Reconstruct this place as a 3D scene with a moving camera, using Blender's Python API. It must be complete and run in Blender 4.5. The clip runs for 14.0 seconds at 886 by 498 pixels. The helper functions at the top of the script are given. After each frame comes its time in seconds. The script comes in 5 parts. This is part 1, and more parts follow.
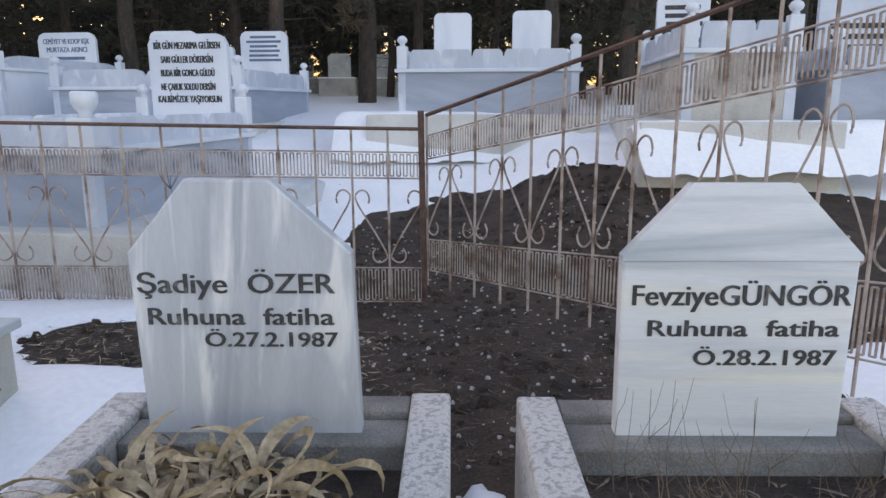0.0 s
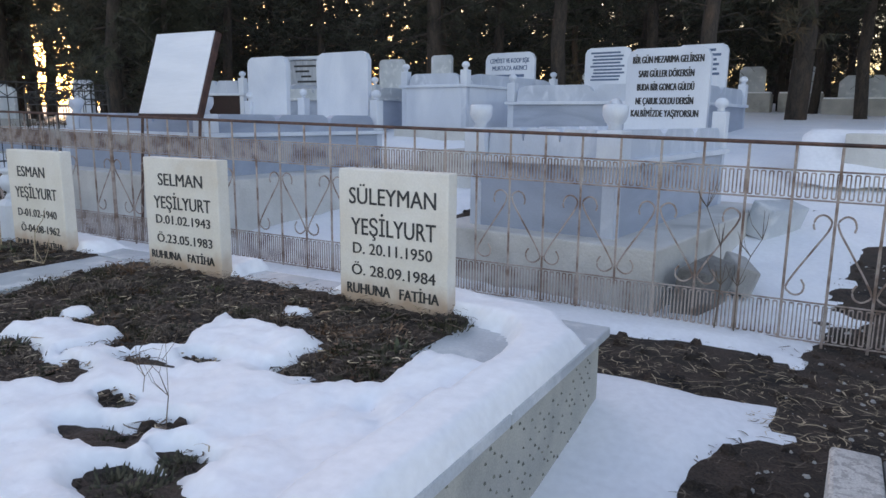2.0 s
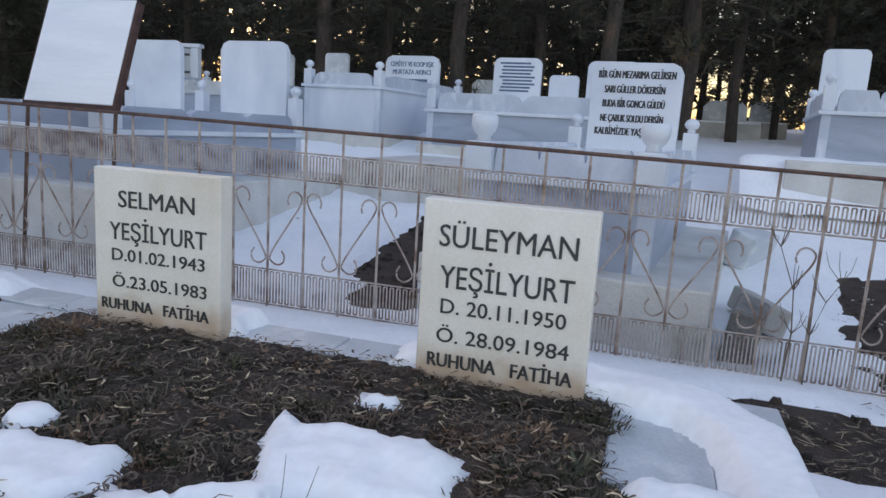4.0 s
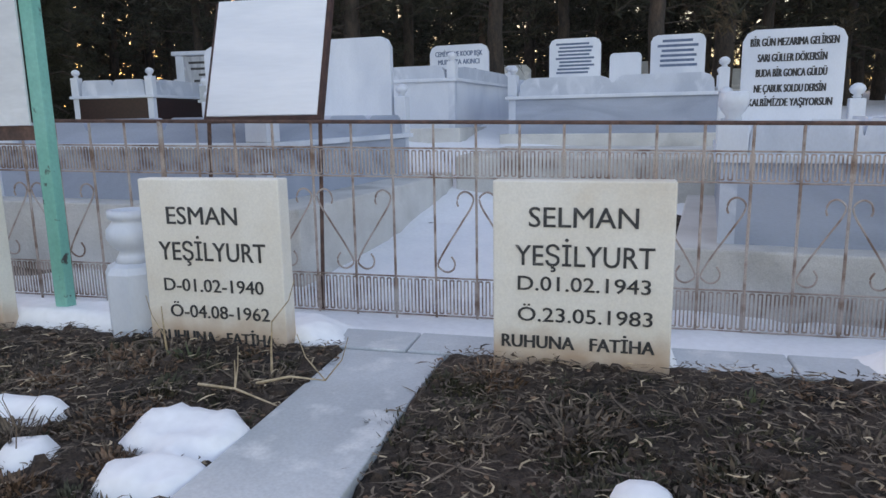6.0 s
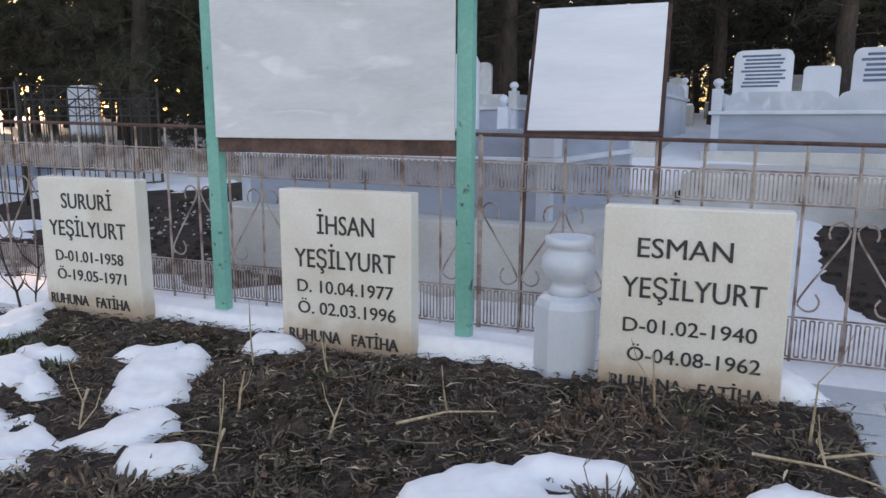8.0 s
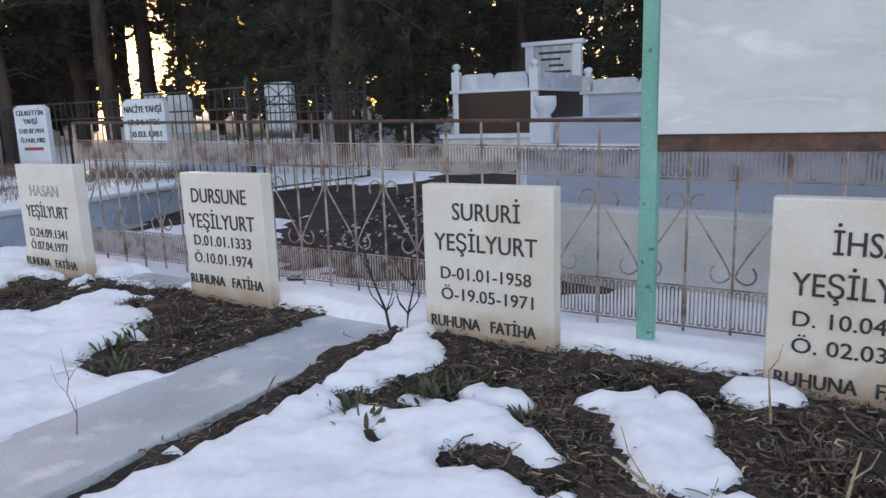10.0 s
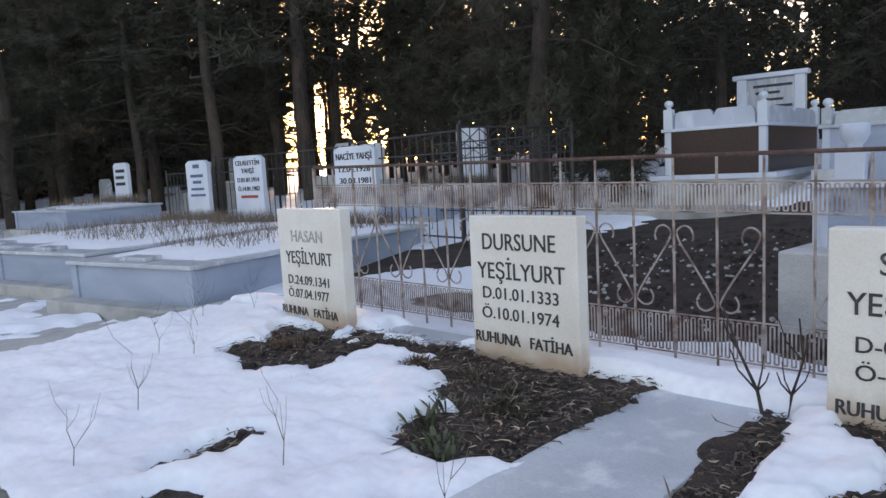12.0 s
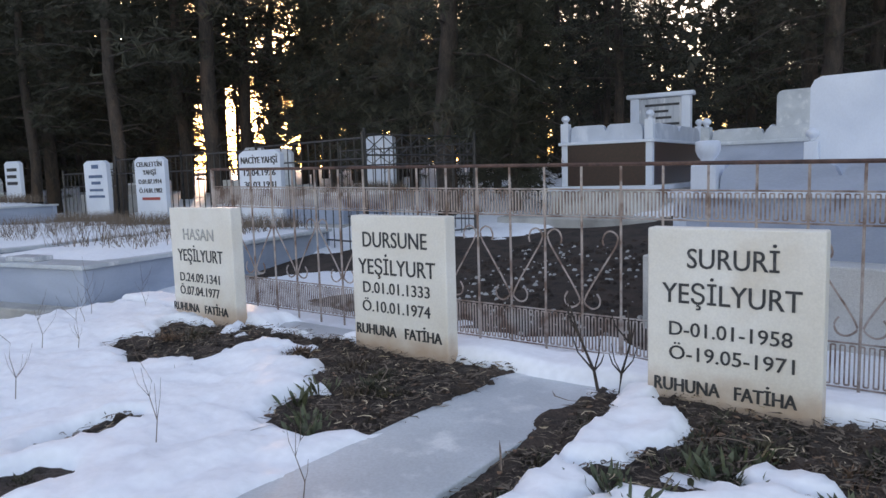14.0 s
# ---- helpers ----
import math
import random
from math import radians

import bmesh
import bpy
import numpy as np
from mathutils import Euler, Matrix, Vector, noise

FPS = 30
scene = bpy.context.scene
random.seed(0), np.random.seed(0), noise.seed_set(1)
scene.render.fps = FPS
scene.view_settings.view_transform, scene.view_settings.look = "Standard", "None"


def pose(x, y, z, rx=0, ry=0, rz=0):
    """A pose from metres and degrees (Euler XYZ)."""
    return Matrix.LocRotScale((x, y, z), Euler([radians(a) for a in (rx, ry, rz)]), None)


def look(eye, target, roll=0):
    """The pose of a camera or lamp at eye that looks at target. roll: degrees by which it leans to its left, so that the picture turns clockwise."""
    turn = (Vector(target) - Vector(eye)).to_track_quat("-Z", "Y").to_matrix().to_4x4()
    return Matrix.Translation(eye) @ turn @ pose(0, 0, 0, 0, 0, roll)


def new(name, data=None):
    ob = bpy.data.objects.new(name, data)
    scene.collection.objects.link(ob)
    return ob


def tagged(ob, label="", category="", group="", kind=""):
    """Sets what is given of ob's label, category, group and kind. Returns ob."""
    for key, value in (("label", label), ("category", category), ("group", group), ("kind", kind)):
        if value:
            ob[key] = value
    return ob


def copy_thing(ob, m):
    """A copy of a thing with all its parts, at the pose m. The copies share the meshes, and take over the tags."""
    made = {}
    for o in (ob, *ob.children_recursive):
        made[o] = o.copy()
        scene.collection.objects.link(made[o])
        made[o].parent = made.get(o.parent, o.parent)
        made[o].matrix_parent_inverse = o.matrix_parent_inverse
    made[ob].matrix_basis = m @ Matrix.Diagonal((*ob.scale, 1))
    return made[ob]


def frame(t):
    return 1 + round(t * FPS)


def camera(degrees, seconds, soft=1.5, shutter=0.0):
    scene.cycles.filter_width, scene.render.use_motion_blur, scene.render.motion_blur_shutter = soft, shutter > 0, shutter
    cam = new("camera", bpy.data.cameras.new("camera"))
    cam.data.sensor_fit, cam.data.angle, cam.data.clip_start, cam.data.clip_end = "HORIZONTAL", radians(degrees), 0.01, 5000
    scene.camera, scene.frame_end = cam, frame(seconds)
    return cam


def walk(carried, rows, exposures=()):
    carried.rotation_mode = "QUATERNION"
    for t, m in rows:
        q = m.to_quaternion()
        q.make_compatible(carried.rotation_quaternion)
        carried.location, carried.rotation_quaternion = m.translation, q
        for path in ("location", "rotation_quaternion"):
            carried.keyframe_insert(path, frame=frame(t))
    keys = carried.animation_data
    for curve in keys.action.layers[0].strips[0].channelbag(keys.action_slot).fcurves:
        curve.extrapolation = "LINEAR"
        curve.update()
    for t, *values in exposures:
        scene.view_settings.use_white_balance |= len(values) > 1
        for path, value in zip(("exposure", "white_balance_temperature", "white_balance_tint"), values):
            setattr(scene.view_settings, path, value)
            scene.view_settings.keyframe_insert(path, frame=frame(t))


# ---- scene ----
cam = camera(65.1, 14.0)
PATH = [
    (0, (0.187, -0.082, 1.513), (0.164, 1.875, 1.1), -0.1),
    (0.5, (0.018, -0.084, 1.502), (-0.418, 1.823, 1.087), 0.3),
    (0.9, (-0.207, -0.112, 1.501), (-0.874, 1.726, 1.079), 0.5),
    (1, (-0.266, -0.096, 1.499), (-0.973, 1.729, 1.085), 0.6),
    (1.5, (-0.671, -0.154, 1.496), (-1.606, 1.579, 1.147), 0.8),
    (2, (-1.008, -0.112, 1.494), (-1.976, 1.598, 1.12), 0.6),
    (2.1, (-1.097, -0.091, 1.484), (-2.069, 1.628, 1.166), 0.5),
    (2.2, (-1.163, -0.064, 1.499), (-2.101, 1.673, 1.176), -0.1),
    (4.3, (-2.715, 0.295, 1.494), (-3.155, 2.214, 1.142), 3.6),
    (4.5, (-2.903, 0.28, 1.48), (-3.265, 2.213, 1.122), 3.1),
    (5, (-3.367, 0.243, 1.423), (-3.772, 2.164, 1.038), 4.1),
    (5.5, (-3.862, 0.292, 1.451), (-4.427, 2.18, 1.113), 1.6),
    (6, (-4.365, 0.237, 1.46), (-4.849, 2.141, 1.089), -1.0),
    (6.4, (-4.707, 0.235, 1.47), (-5.238, 2.126, 1.091), 0.5),
    (6.5, (-4.798, 0.248, 1.462), (-5.361, 2.137, 1.12), -0.2),
    (7, (-5.196, 0.289, 1.534), (-5.871, 2.139, 1.183), -0.2),
    (7.5, (-5.551, 0.224, 1.553), (-6.195, 2.09, 1.229), -1.5),
    (7.6, (-5.646, 0.21, 1.552), (-6.261, 2.084, 1.221), -2.6),
    (8, (-5.977, 0.118, 1.515), (-6.681, 1.958, 1.169), 0.3),
    (8.5, (-6.446, 0.12, 1.525), (-7.314, 1.893, 1.205), -2.3),
    (8.6, (-6.518, 0.112, 1.566), (-7.407, 1.871, 1.224), -1.9),
    (8.7, (-6.543, 0.154, 1.648), (-7.489, 1.87, 1.249), -2.5),
    (10.8, (-8.198, 0.008, 1.502), (-9.295, 1.644, 1.156), -1.4),
    (11, (-8.3, 0.02, 1.493), (-9.49, 1.599, 1.191), -2.7),
    (11.5, (-8.498, 0.081, 1.506), (-9.799, 1.574, 1.228), -3.7),
    (12, (-8.571, 0.054, 1.537), (-9.949, 1.485, 1.303), -3.1),
    (12.5, (-8.596, 0.053, 1.562), (-10.027, 1.441, 1.394), -2.5),
    (13, (-8.535, 0.121, 1.542), (-9.914, 1.564, 1.41), -1.4),
    (13.5, (-8.413, 0.082, 1.512), (-9.737, 1.574, 1.353), -1.9),
    (14, (-8.239, -0.023, 1.498), (-9.436, 1.564, 1.28), -1.7),
]
walk(cam, [(t, look(eye, target, roll)) for t, eye, target, roll in PATH], [(0.0, 2.32, 7600, 30), (2.0, 2.05, 7150, 28), (4.5, 2.07, 7250, 29), (5.5, 2.17, 7350, 29), (7.0, 2.13, 7600, 30), (8.7, 2.15, 7600, 31), (11.0, 2.13, 7300, 30), (14.0, 2.13, 7200, 30)])

# ---- world and light ----
SUN_AZ, SUN_EL = radians(143.5), radians(7.0)
SUN_DIR = Vector((math.cos(SUN_AZ) * math.cos(SUN_EL), math.sin(SUN_AZ) * math.cos(SUN_EL), math.sin(SUN_EL)))
world = bpy.data.worlds.new("sky")
scene.world = world
world.use_nodes = True
wn, wl = world.node_tree.nodes, world.node_tree.links
sky = wn.new("ShaderNodeTexSky")
sky.sky_type, sky.sun_disc = "NISHITA", False
sky.sun_elevation, sky.sun_rotation = SUN_EL, radians(90) - SUN_AZ
sky.air_density, sky.dust_density, sky.ozone_density = 1.0, 2.0, 1.0
wl.new(sky.outputs[0], wn["Background"].inputs[0])
wn["Background"].inputs[1].default_value = 0.15
sun_data = bpy.data.lights.new("sun", "SUN")
sun_data.energy, sun_data.angle, sun_data.color = 1.2, radians(3), (1.0, 0.8, 0.6)
sun = new("sun", sun_data)
sun.matrix_world = look(SUN_DIR * 50, (0, 0, 0))


# ---- materials ----
def material(name, colour, rough=0.6, metal=0.0, second=None, scale=3.0, sharp=(0.35, 0.65), grain=60.0, grain_amount=0.12,
             bump=0.1, bump_scale=40.0, third=None, third_scale=1.0, third_sharp=(0.55, 0.7), vary=0.0, stretch=(1, 1, 1), warp=0.0):
    """A surface: base colour, patches of a second and a third colour, fine grain, relief."""
    m = bpy.data.materials.new(name)
    m.use_nodes = True
    n, l = m.node_tree.nodes, m.node_tree.links
    shader = n["Principled BSDF"]
    shader.inputs["Roughness"].default_value, shader.inputs["Metallic"].default_value = rough, metal
    geo = n.new("ShaderNodeNewGeometry")
    mapping = n.new("ShaderNodeMapping")
    mapping.inputs["Scale"].default_value = stretch
    l.new(geo.outputs["Position"], mapping.inputs[0])

    def cloud(sc, detail=6.0, distort=0.0):
        t = n.new("ShaderNodeTexNoise")
        t.inputs["Scale"].default_value, t.inputs["Detail"].default_value = sc, detail
        t.inputs["Distortion"].default_value = distort
        l.new(mapping.outputs[0], t.inputs["Vector"])
        return t.outputs["Fac"]

    def ramp(fac, lo, hi):
        r = n.new("ShaderNodeMapRange")
        r.inputs["From Min"].default_value, r.inputs["From Max"].default_value = lo, hi
        l.new(fac, r.inputs["Value"])
        return r.outputs[0]

    def mix(fac, a, b, kind="MIX"):
        x = n.new("ShaderNodeMix")
        x.data_type, x.blend_type = "RGBA", kind
        for sock, v in ((x.inputs[0], fac), (x.inputs[6], a), (x.inputs[7], b)):
            if isinstance(v, tuple):
                sock.default_value = (*v, 1) if len(v) == 3 else v
            elif isinstance(v, float):
                sock.default_value = v
            else:
                l.new(v, sock)
        return x.outputs[2]

    out = colour
    if second:
        out = mix(ramp(cloud(scale, distort=warp), *sharp), out, second)
    if third:
        out = mix(ramp(cloud(third_scale, distort=warp), *third_sharp), out, third)
    g = ramp(cloud(grain, 3.0), 0.3, 0.7)
    tint = n.new("ShaderNodeMapRange")
    tint.inputs["To Min"].default_value, tint.inputs["To Max"].default_value = 1 - grain_amount, 1 + grain_amount
    l.new(g, tint.inputs["Value"])
    out = mix(1.0, out, tint.outputs[0], "MULTIPLY")
    if vary:
        info = n.new("ShaderNodeNewGeometry")
        v = n.new("ShaderNodeMapRange")
        v.inputs["To Min"].default_value, v.inputs["To Max"].default_value = 1 - vary, 1 + vary
        l.new(info.outputs["Random Per Island"], v.inputs["Value"])
        out = mix(1.0, out, v.outputs[0], "MULTIPLY")
    l.new(out, shader.inputs["Base Color"])
    if bump:
        b = n.new("ShaderNodeBump")
        b.inputs["Strength"].default_value, b.inputs["Distance"].default_value = bump, 0.02
        l.new(cloud(bump_scale, 5.0), b.inputs["Height"])
        l.new(b.outputs[0], shader.inputs["Normal"])
    return m


def stain_from_ground(m, z0, z1, colour):
    """Splashed earth that fades out upwards with a ragged edge."""
    n, l = m.node_tree.nodes, m.node_tree.links
    shader = n["Principled BSDF"]
    old = shader.inputs["Base Color"].links[0].from_socket
    geo, sep, cloud, add, rng, mx = (n.new(k) for k in ("ShaderNodeNewGeometry", "ShaderNodeSeparateXYZ", "ShaderNodeTexNoise", "ShaderNodeMath", "ShaderNodeMapRange", "ShaderNodeMix"))
    cloud.inputs["Scale"].default_value = 9
    l.new(geo.outputs["Position"], cloud.inputs["Vector"])
    l.new(geo.outputs["Position"], sep.inputs[0])
    add.operation = "MULTIPLY_ADD"
    l.new(cloud.outputs["Fac"], add.inputs[0])
    add.inputs[1].default_value = -0.16
    l.new(sep.outputs["Z"], add.inputs[2])
    rng.inputs["From Min"].default_value, rng.inputs["From Max"].default_value = z0, z1
    rng.inputs["To Min"].default_value, rng.inputs["To Max"].default_value = 0.85, 0.0
    l.new(add.outputs[0], rng.inputs["Value"])
    mx.data_type = "RGBA"
    l.new(rng.outputs[0], mx.inputs[0])
    l.new(old, mx.inputs[6])
    mx.inputs[7].default_value = (*colour, 1)
    l.new(mx.outputs[2], shader.inputs["Base Color"])


SNOW = material("snow", (0.92, 0.935, 0.955), 0.55, second=(0.86, 0.885, 0.92), scale=2.0, grain=25, grain_amount=0.04, bump=0.35, bump_scale=9)
SOIL = material("soil", (0.036, 0.027, 0.021), 0.95, second=(0.068, 0.047, 0.036), scale=5, third=(0.018, 0.014, 0.012), third_scale=4, grain=90, grain_amount=0.4, bump=1.0, bump_scale=45)
LITTER = material("needle_litter", (0.08, 0.06, 0.047), 0.9, second=(0.16, 0.125, 0.092), scale=20, grain_amount=0.3, vary=0.6, bump=0)
CREAM = material("cream_stone", (0.78, 0.755, 0.69), 0.5, second=(0.72, 0.68, 0.6), scale=3.5, third=(0.6, 0.5, 0.38), third_scale=2.2, third_sharp=(0.62, 0.85), grain=120, grain_amount=0.05, bump=0.08)
stain_from_ground(CREAM, 0.46, 0.6, (0.45, 0.3, 0.2))
MARBLE = material("grey_marble", (0.46, 0.49, 0.53), 0.35, second=(0.27, 0.3, 0.345), scale=1.9, sharp=(0.44, 0.72), third=(0.68, 0.69, 0.7), third_scale=4, grain=80, grain_amount=0.04, bump=0.03, stretch=(2.2, 2.2, 0.35), warp=1.5)
MARBLE_W = material("white_marble", (0.68, 0.73, 0.8), 0.4, second=(0.52, 0.58, 0.67), scale=1.3, sharp=(0.4, 0.75), grain=80, grain_amount=0.03, bump=0.03, stretch=(1, 1, 0.5), warp=1.0)
MARBLE_P = material("pale_blue_marble", (0.54, 0.6, 0.69), 0.4, second=(0.4, 0.46, 0.55), scale=1.2, sharp=(0.4, 0.75), third=(0.66, 0.71, 0.79), third_scale=3, grain=80, grain_amount=0.04, bump=0.03, stretch=(1, 1, 0.6), warp=1.2)
MARBLE_B = material("blue_grey_marble", (0.38, 0.44, 0.54), 0.35, second=(0.27, 0.32, 0.41), scale=1.1, sharp=(0.35, 0.7), grain=70, grain_amount=0.05, bump=0.03, stretch=(0.6, 0.6, 2.0), warp=1.5)
MARBLE_H = material("banded_marble", (0.65, 0.68, 0.71), 0.35, second=(0.38, 0.43, 0.47), scale=2.6, sharp=(0.47, 0.68), third=(0.75, 0.74, 0.66), third_scale=1.7, grain=80, grain_amount=0.04, bump=0.03, stretch=(0.25, 0.5, 3.2), warp=0.6)
SLAB = material("slab_marble", (0.56, 0.6, 0.63), 0.35, second=(0.42, 0.46, 0.49), scale=2.2, third=(0.68, 0.7, 0.71), third_scale=6, grain=90, grain_amount=0.08, bump=0.1)
CONCRETE = material("concrete", (0.5, 0.49, 0.46), 0.85, second=(0.4, 0.39, 0.37), scale=3, third=(0.3, 0.29, 0.27), third_scale=1.5, grain=150, grain_amount=0.2, bump=0.4, bump_scale=70)
TERRAZZO = material("terrazzo_kerb", (0.55, 0.54, 0.52), 0.75, second=(0.35, 0.34, 0.33), scale=55, sharp=(0.5, 0.6), third=(0.42, 0.42, 0.41), third_scale=4, grain=180, grain_amount=0.2, bump=0.3, bump_scale=90)
LIMED = material("limewashed_concrete", (0.66, 0.655, 0.63), 0.85, second=(0.54, 0.535, 0.51), scale=2.5, third=(0.4, 0.395, 0.375), third_scale=1.6, third_sharp=(0.58, 0.75), grain=120, grain_amount=0.12, bump=0.4, bump_scale=30)
DARKCONCRETE = material("dark_concrete", (0.24, 0.235, 0.22), 0.9, second=(0.15, 0.145, 0.135), scale=5, third=(0.34, 0.33, 0.31), third_scale=3, grain=140, grain_amount=0.25, bump=0.5, bump_scale=60)
MOSAIC = material("washed_plaster", (0.5, 0.49, 0.43), 0.8, second=(0.42, 0.42, 0.38), scale=6, third=(0.33, 0.33, 0.3), third_scale=2, grain=130, grain_amount=0.12, bump=0.3, bump_scale=60)
PEBBLE = material("pebble", (0.2, 0.2, 0.16), 0.5, second=(0.12, 0.12, 0.1), scale=15, vary=0.4, bump=0)
METAL = material("weathered_fence_paint", (0.42, 0.345, 0.305), 0.7, second=(0.2, 0.13, 0.1), scale=9, sharp=(0.45, 0.62), third=(0.46, 0.42, 0.39), third_scale=4, grain=120, grain_amount=0.15, bump=0.1)
RUST = material("rust", (0.085, 0.048, 0.04), 0.8, second=(0.15, 0.085, 0.065), scale=14, third=(0.045, 0.03, 0.028), third_scale=5, grain_amount=0.2, bump=0.2)
DARKRUST = material("dark_maroon_rust", (0.045, 0.022, 0.02), 0.7, second=(0.085, 0.04, 0.032), scale=12, grain_amount=0.2, bump=0.15)
BLACKIRON = material("black_iron", (0.025, 0.026, 0.028), 0.5, second=(0.06, 0.055, 0.05), scale=8, bump=0.05)
TEAL = material("teal_paint", (0.12, 0.4, 0.33), 0.5, second=(0.17, 0.47, 0.4), scale=3, third=(0.05, 0.05, 0.045), third_scale=11, third_sharp=(0.64, 0.68), grain_amount=0.08, bump=0.1)
SHEET = material("weathered_sheet", (0.66, 0.69, 0.71), 0.35, second=(0.54, 0.57, 0.59), scale=2.2, sharp=(0.4, 0.65), third=(0.78, 0.8, 0.82), third_scale=3.5, grain=30, grain_amount=0.03, bump=0.05, stretch=(0.7, 1, 2.2), warp=0.8)
WHITESHEET = material("white_sheet", (0.86, 0.88, 0.92), 0.4, second=(0.78, 0.81, 0.86), scale=3, grain=20, grain_amount=0.02, bump=0.02, stretch=(0.4, 1, 3))
MAROON = material("polished_maroon_granite", (0.034, 0.014, 0.014), 0.3, second=(0.02, 0.01, 0.01), scale=30, grain=140, grain_amount=0.3, bump=0)
INK = material("letter_paint", (0.035, 0.037, 0.04), 0.6, second=(0.12, 0.12, 0.12), scale=30, sharp=(0.55, 0.75), grain_amount=0.2, bump=0)
FADED = material("faded_letter_paint", (0.3, 0.3, 0.29), 0.7, second=(0.5, 0.49, 0.46), scale=25, grain_amount=0.2, bump=0)
BLUEINK = material("blue_letter_paint", (0.06, 0.11, 0.2), 0.6, second=(0.12, 0.17, 0.27), scale=20, bump=0)
REDINK = material("red_letter_paint", (0.35, 0.06, 0.05), 0.6, bump=0)
BARK = material("pine_bark", (0.066, 0.05, 0.04), 0.9, second=(0.036, 0.03, 0.025), scale=14, third=(0.095, 0.064, 0.046), third_scale=3, grain=60, grain_amount=0.3, bump=0.9, bump_scale=18, stretch=(1, 1, 0.3))
NEEDLES = material("pine_needles", (0.04, 0.043, 0.027), 0.8, second=(0.052, 0.05, 0.031), scale=1.2, third=(0.085, 0.058, 0.032), third_scale=0.5, grain_amount=0.3, vary=0.5, bump=0)
STRAW = material("dry_leaves", (0.52, 0.42, 0.29), 0.8, second=(0.34, 0.26, 0.16), scale=10, grain_amount=0.25, vary=0.35, bump=0)
GREEN = material("green_leaves", (0.065, 0.085, 0.042), 0.6, second=(0.1, 0.105, 0.055), scale=12, grain_amount=0.2, vary=0.35, bump=0)
HERB = material("dull_herb", (0.05, 0.055, 0.032), 0.8, second=(0.09, 0.075, 0.045), scale=14, grain_amount=0.25, vary=0.45, bump=0)
LEAF = material("brown_leaf", (0.11, 0.06, 0.036), 0.8, second=(0.19, 0.12, 0.075), scale=18, grain_amount=0.3, vary=0.5, bump=0)
TWIG = material("dry_twigs", (0.2, 0.15, 0.11), 0.9, second=(0.12, 0.09, 0.07), scale=10, vary=0.4, bump=0)


# ---- mesh helpers ----
def mesh_of(name, bm, mat, smooth=False):
    me = bpy.data.meshes.new(name)
    bmesh.ops.recalc_face_normals(bm, faces=bm.faces)
    bm.to_mesh(me)
    bm.free()
    me.materials.append(mat)
    if smooth:
        me.polygons.foreach_set("use_smooth", [True] * len(me.polygons))
    return me


def part(name, bm, mat, parent=None, label="", smooth=False):
    ob = new(name, mesh_of(name, bm, mat, smooth))
    if parent is not None:
        ob.parent = parent
        ob.matrix_parent_inverse = parent.matrix_world.inverted() if parent.parent is None else Matrix.Identity(4)
    if label:
        ob["label"] = label
    return ob


def root(name, x, y, z, label, category, group="", kind="", rz=0):
    e = new(name)
    e.matrix_world = pose(x, y, z, 0, 0, rz)
    e.matrix_basis = pose(x, y, z, 0, 0, rz)
    e.empty_display_size = 0.1
    return tagged(e, label, category, group, kind)


def box(bm, x0, x1, y0, y1, z0, z1, bevel=0.0, m=None):
    vs = [bm.verts.new((x, y, z)) for z in (z0, z1) for y in (y0, y1) for x in (x0, x1)]
    fs = [bm.faces.new([vs[i] for i in q]) for q in ((0, 2, 3, 1), (4, 5, 7, 6), (0, 1, 5, 4), (2, 6, 7, 3), (0, 4, 6, 2), (1, 3, 7, 5))]
    if bevel:
        es = list({e for f in fs for e in f.edges})
        got = bmesh.ops.bevel(bm, geom=es, offset=bevel, segments=2, affect="EDGES", profile=0.5)
        vs = list({v for f in got["faces"] for v in f.verts} | {v for v in vs if v.is_valid})
    if m is not None:
        bmesh.ops.transform(bm, matrix=m, verts=[v for v in vs if v.is_valid])
    return vs


def prism(bm, pts, y0, y1, bevel=0.0):
    """An upright plate: the outline (x, z) given depth from y0 to y1."""
    a = [bm.verts.new((x, y0, z)) for x, z in pts]
    b = [bm.verts.new((x, y1, z)) for x, z in pts]
    fs = [bm.faces.new(a), bm.faces.new(b[::-1])]
    k = len(pts)
    for i in range(k):
        fs.append(bm.faces.new((a[i], b[i], b[(i + 1) % k], a[(i + 1) % k])))
    if bevel:
        es = list({e for f in fs[:2] for e in f.edges})
        bmesh.ops.bevel(bm, geom=es, offset=bevel, segments=2, affect="EDGES", profile=0.5)


def lathe(bm, x, y, z, profile, sides=14):
    rings = [[bm.verts.new((x + r * math.cos(2 * math.pi * i / sides), y + r * math.sin(2 * math.pi * i / sides), z + h)) for i in range(sides)] for r, h in profile]
    for a, b in zip(rings, rings[1:]):
        for i in range(sides):
            bm.faces.new((a[i], a[(i + 1) % sides], b[(i + 1) % sides], b[i]))
    bm.faces.new(rings[0][::-1])
    bm.faces.new(rings[-1])


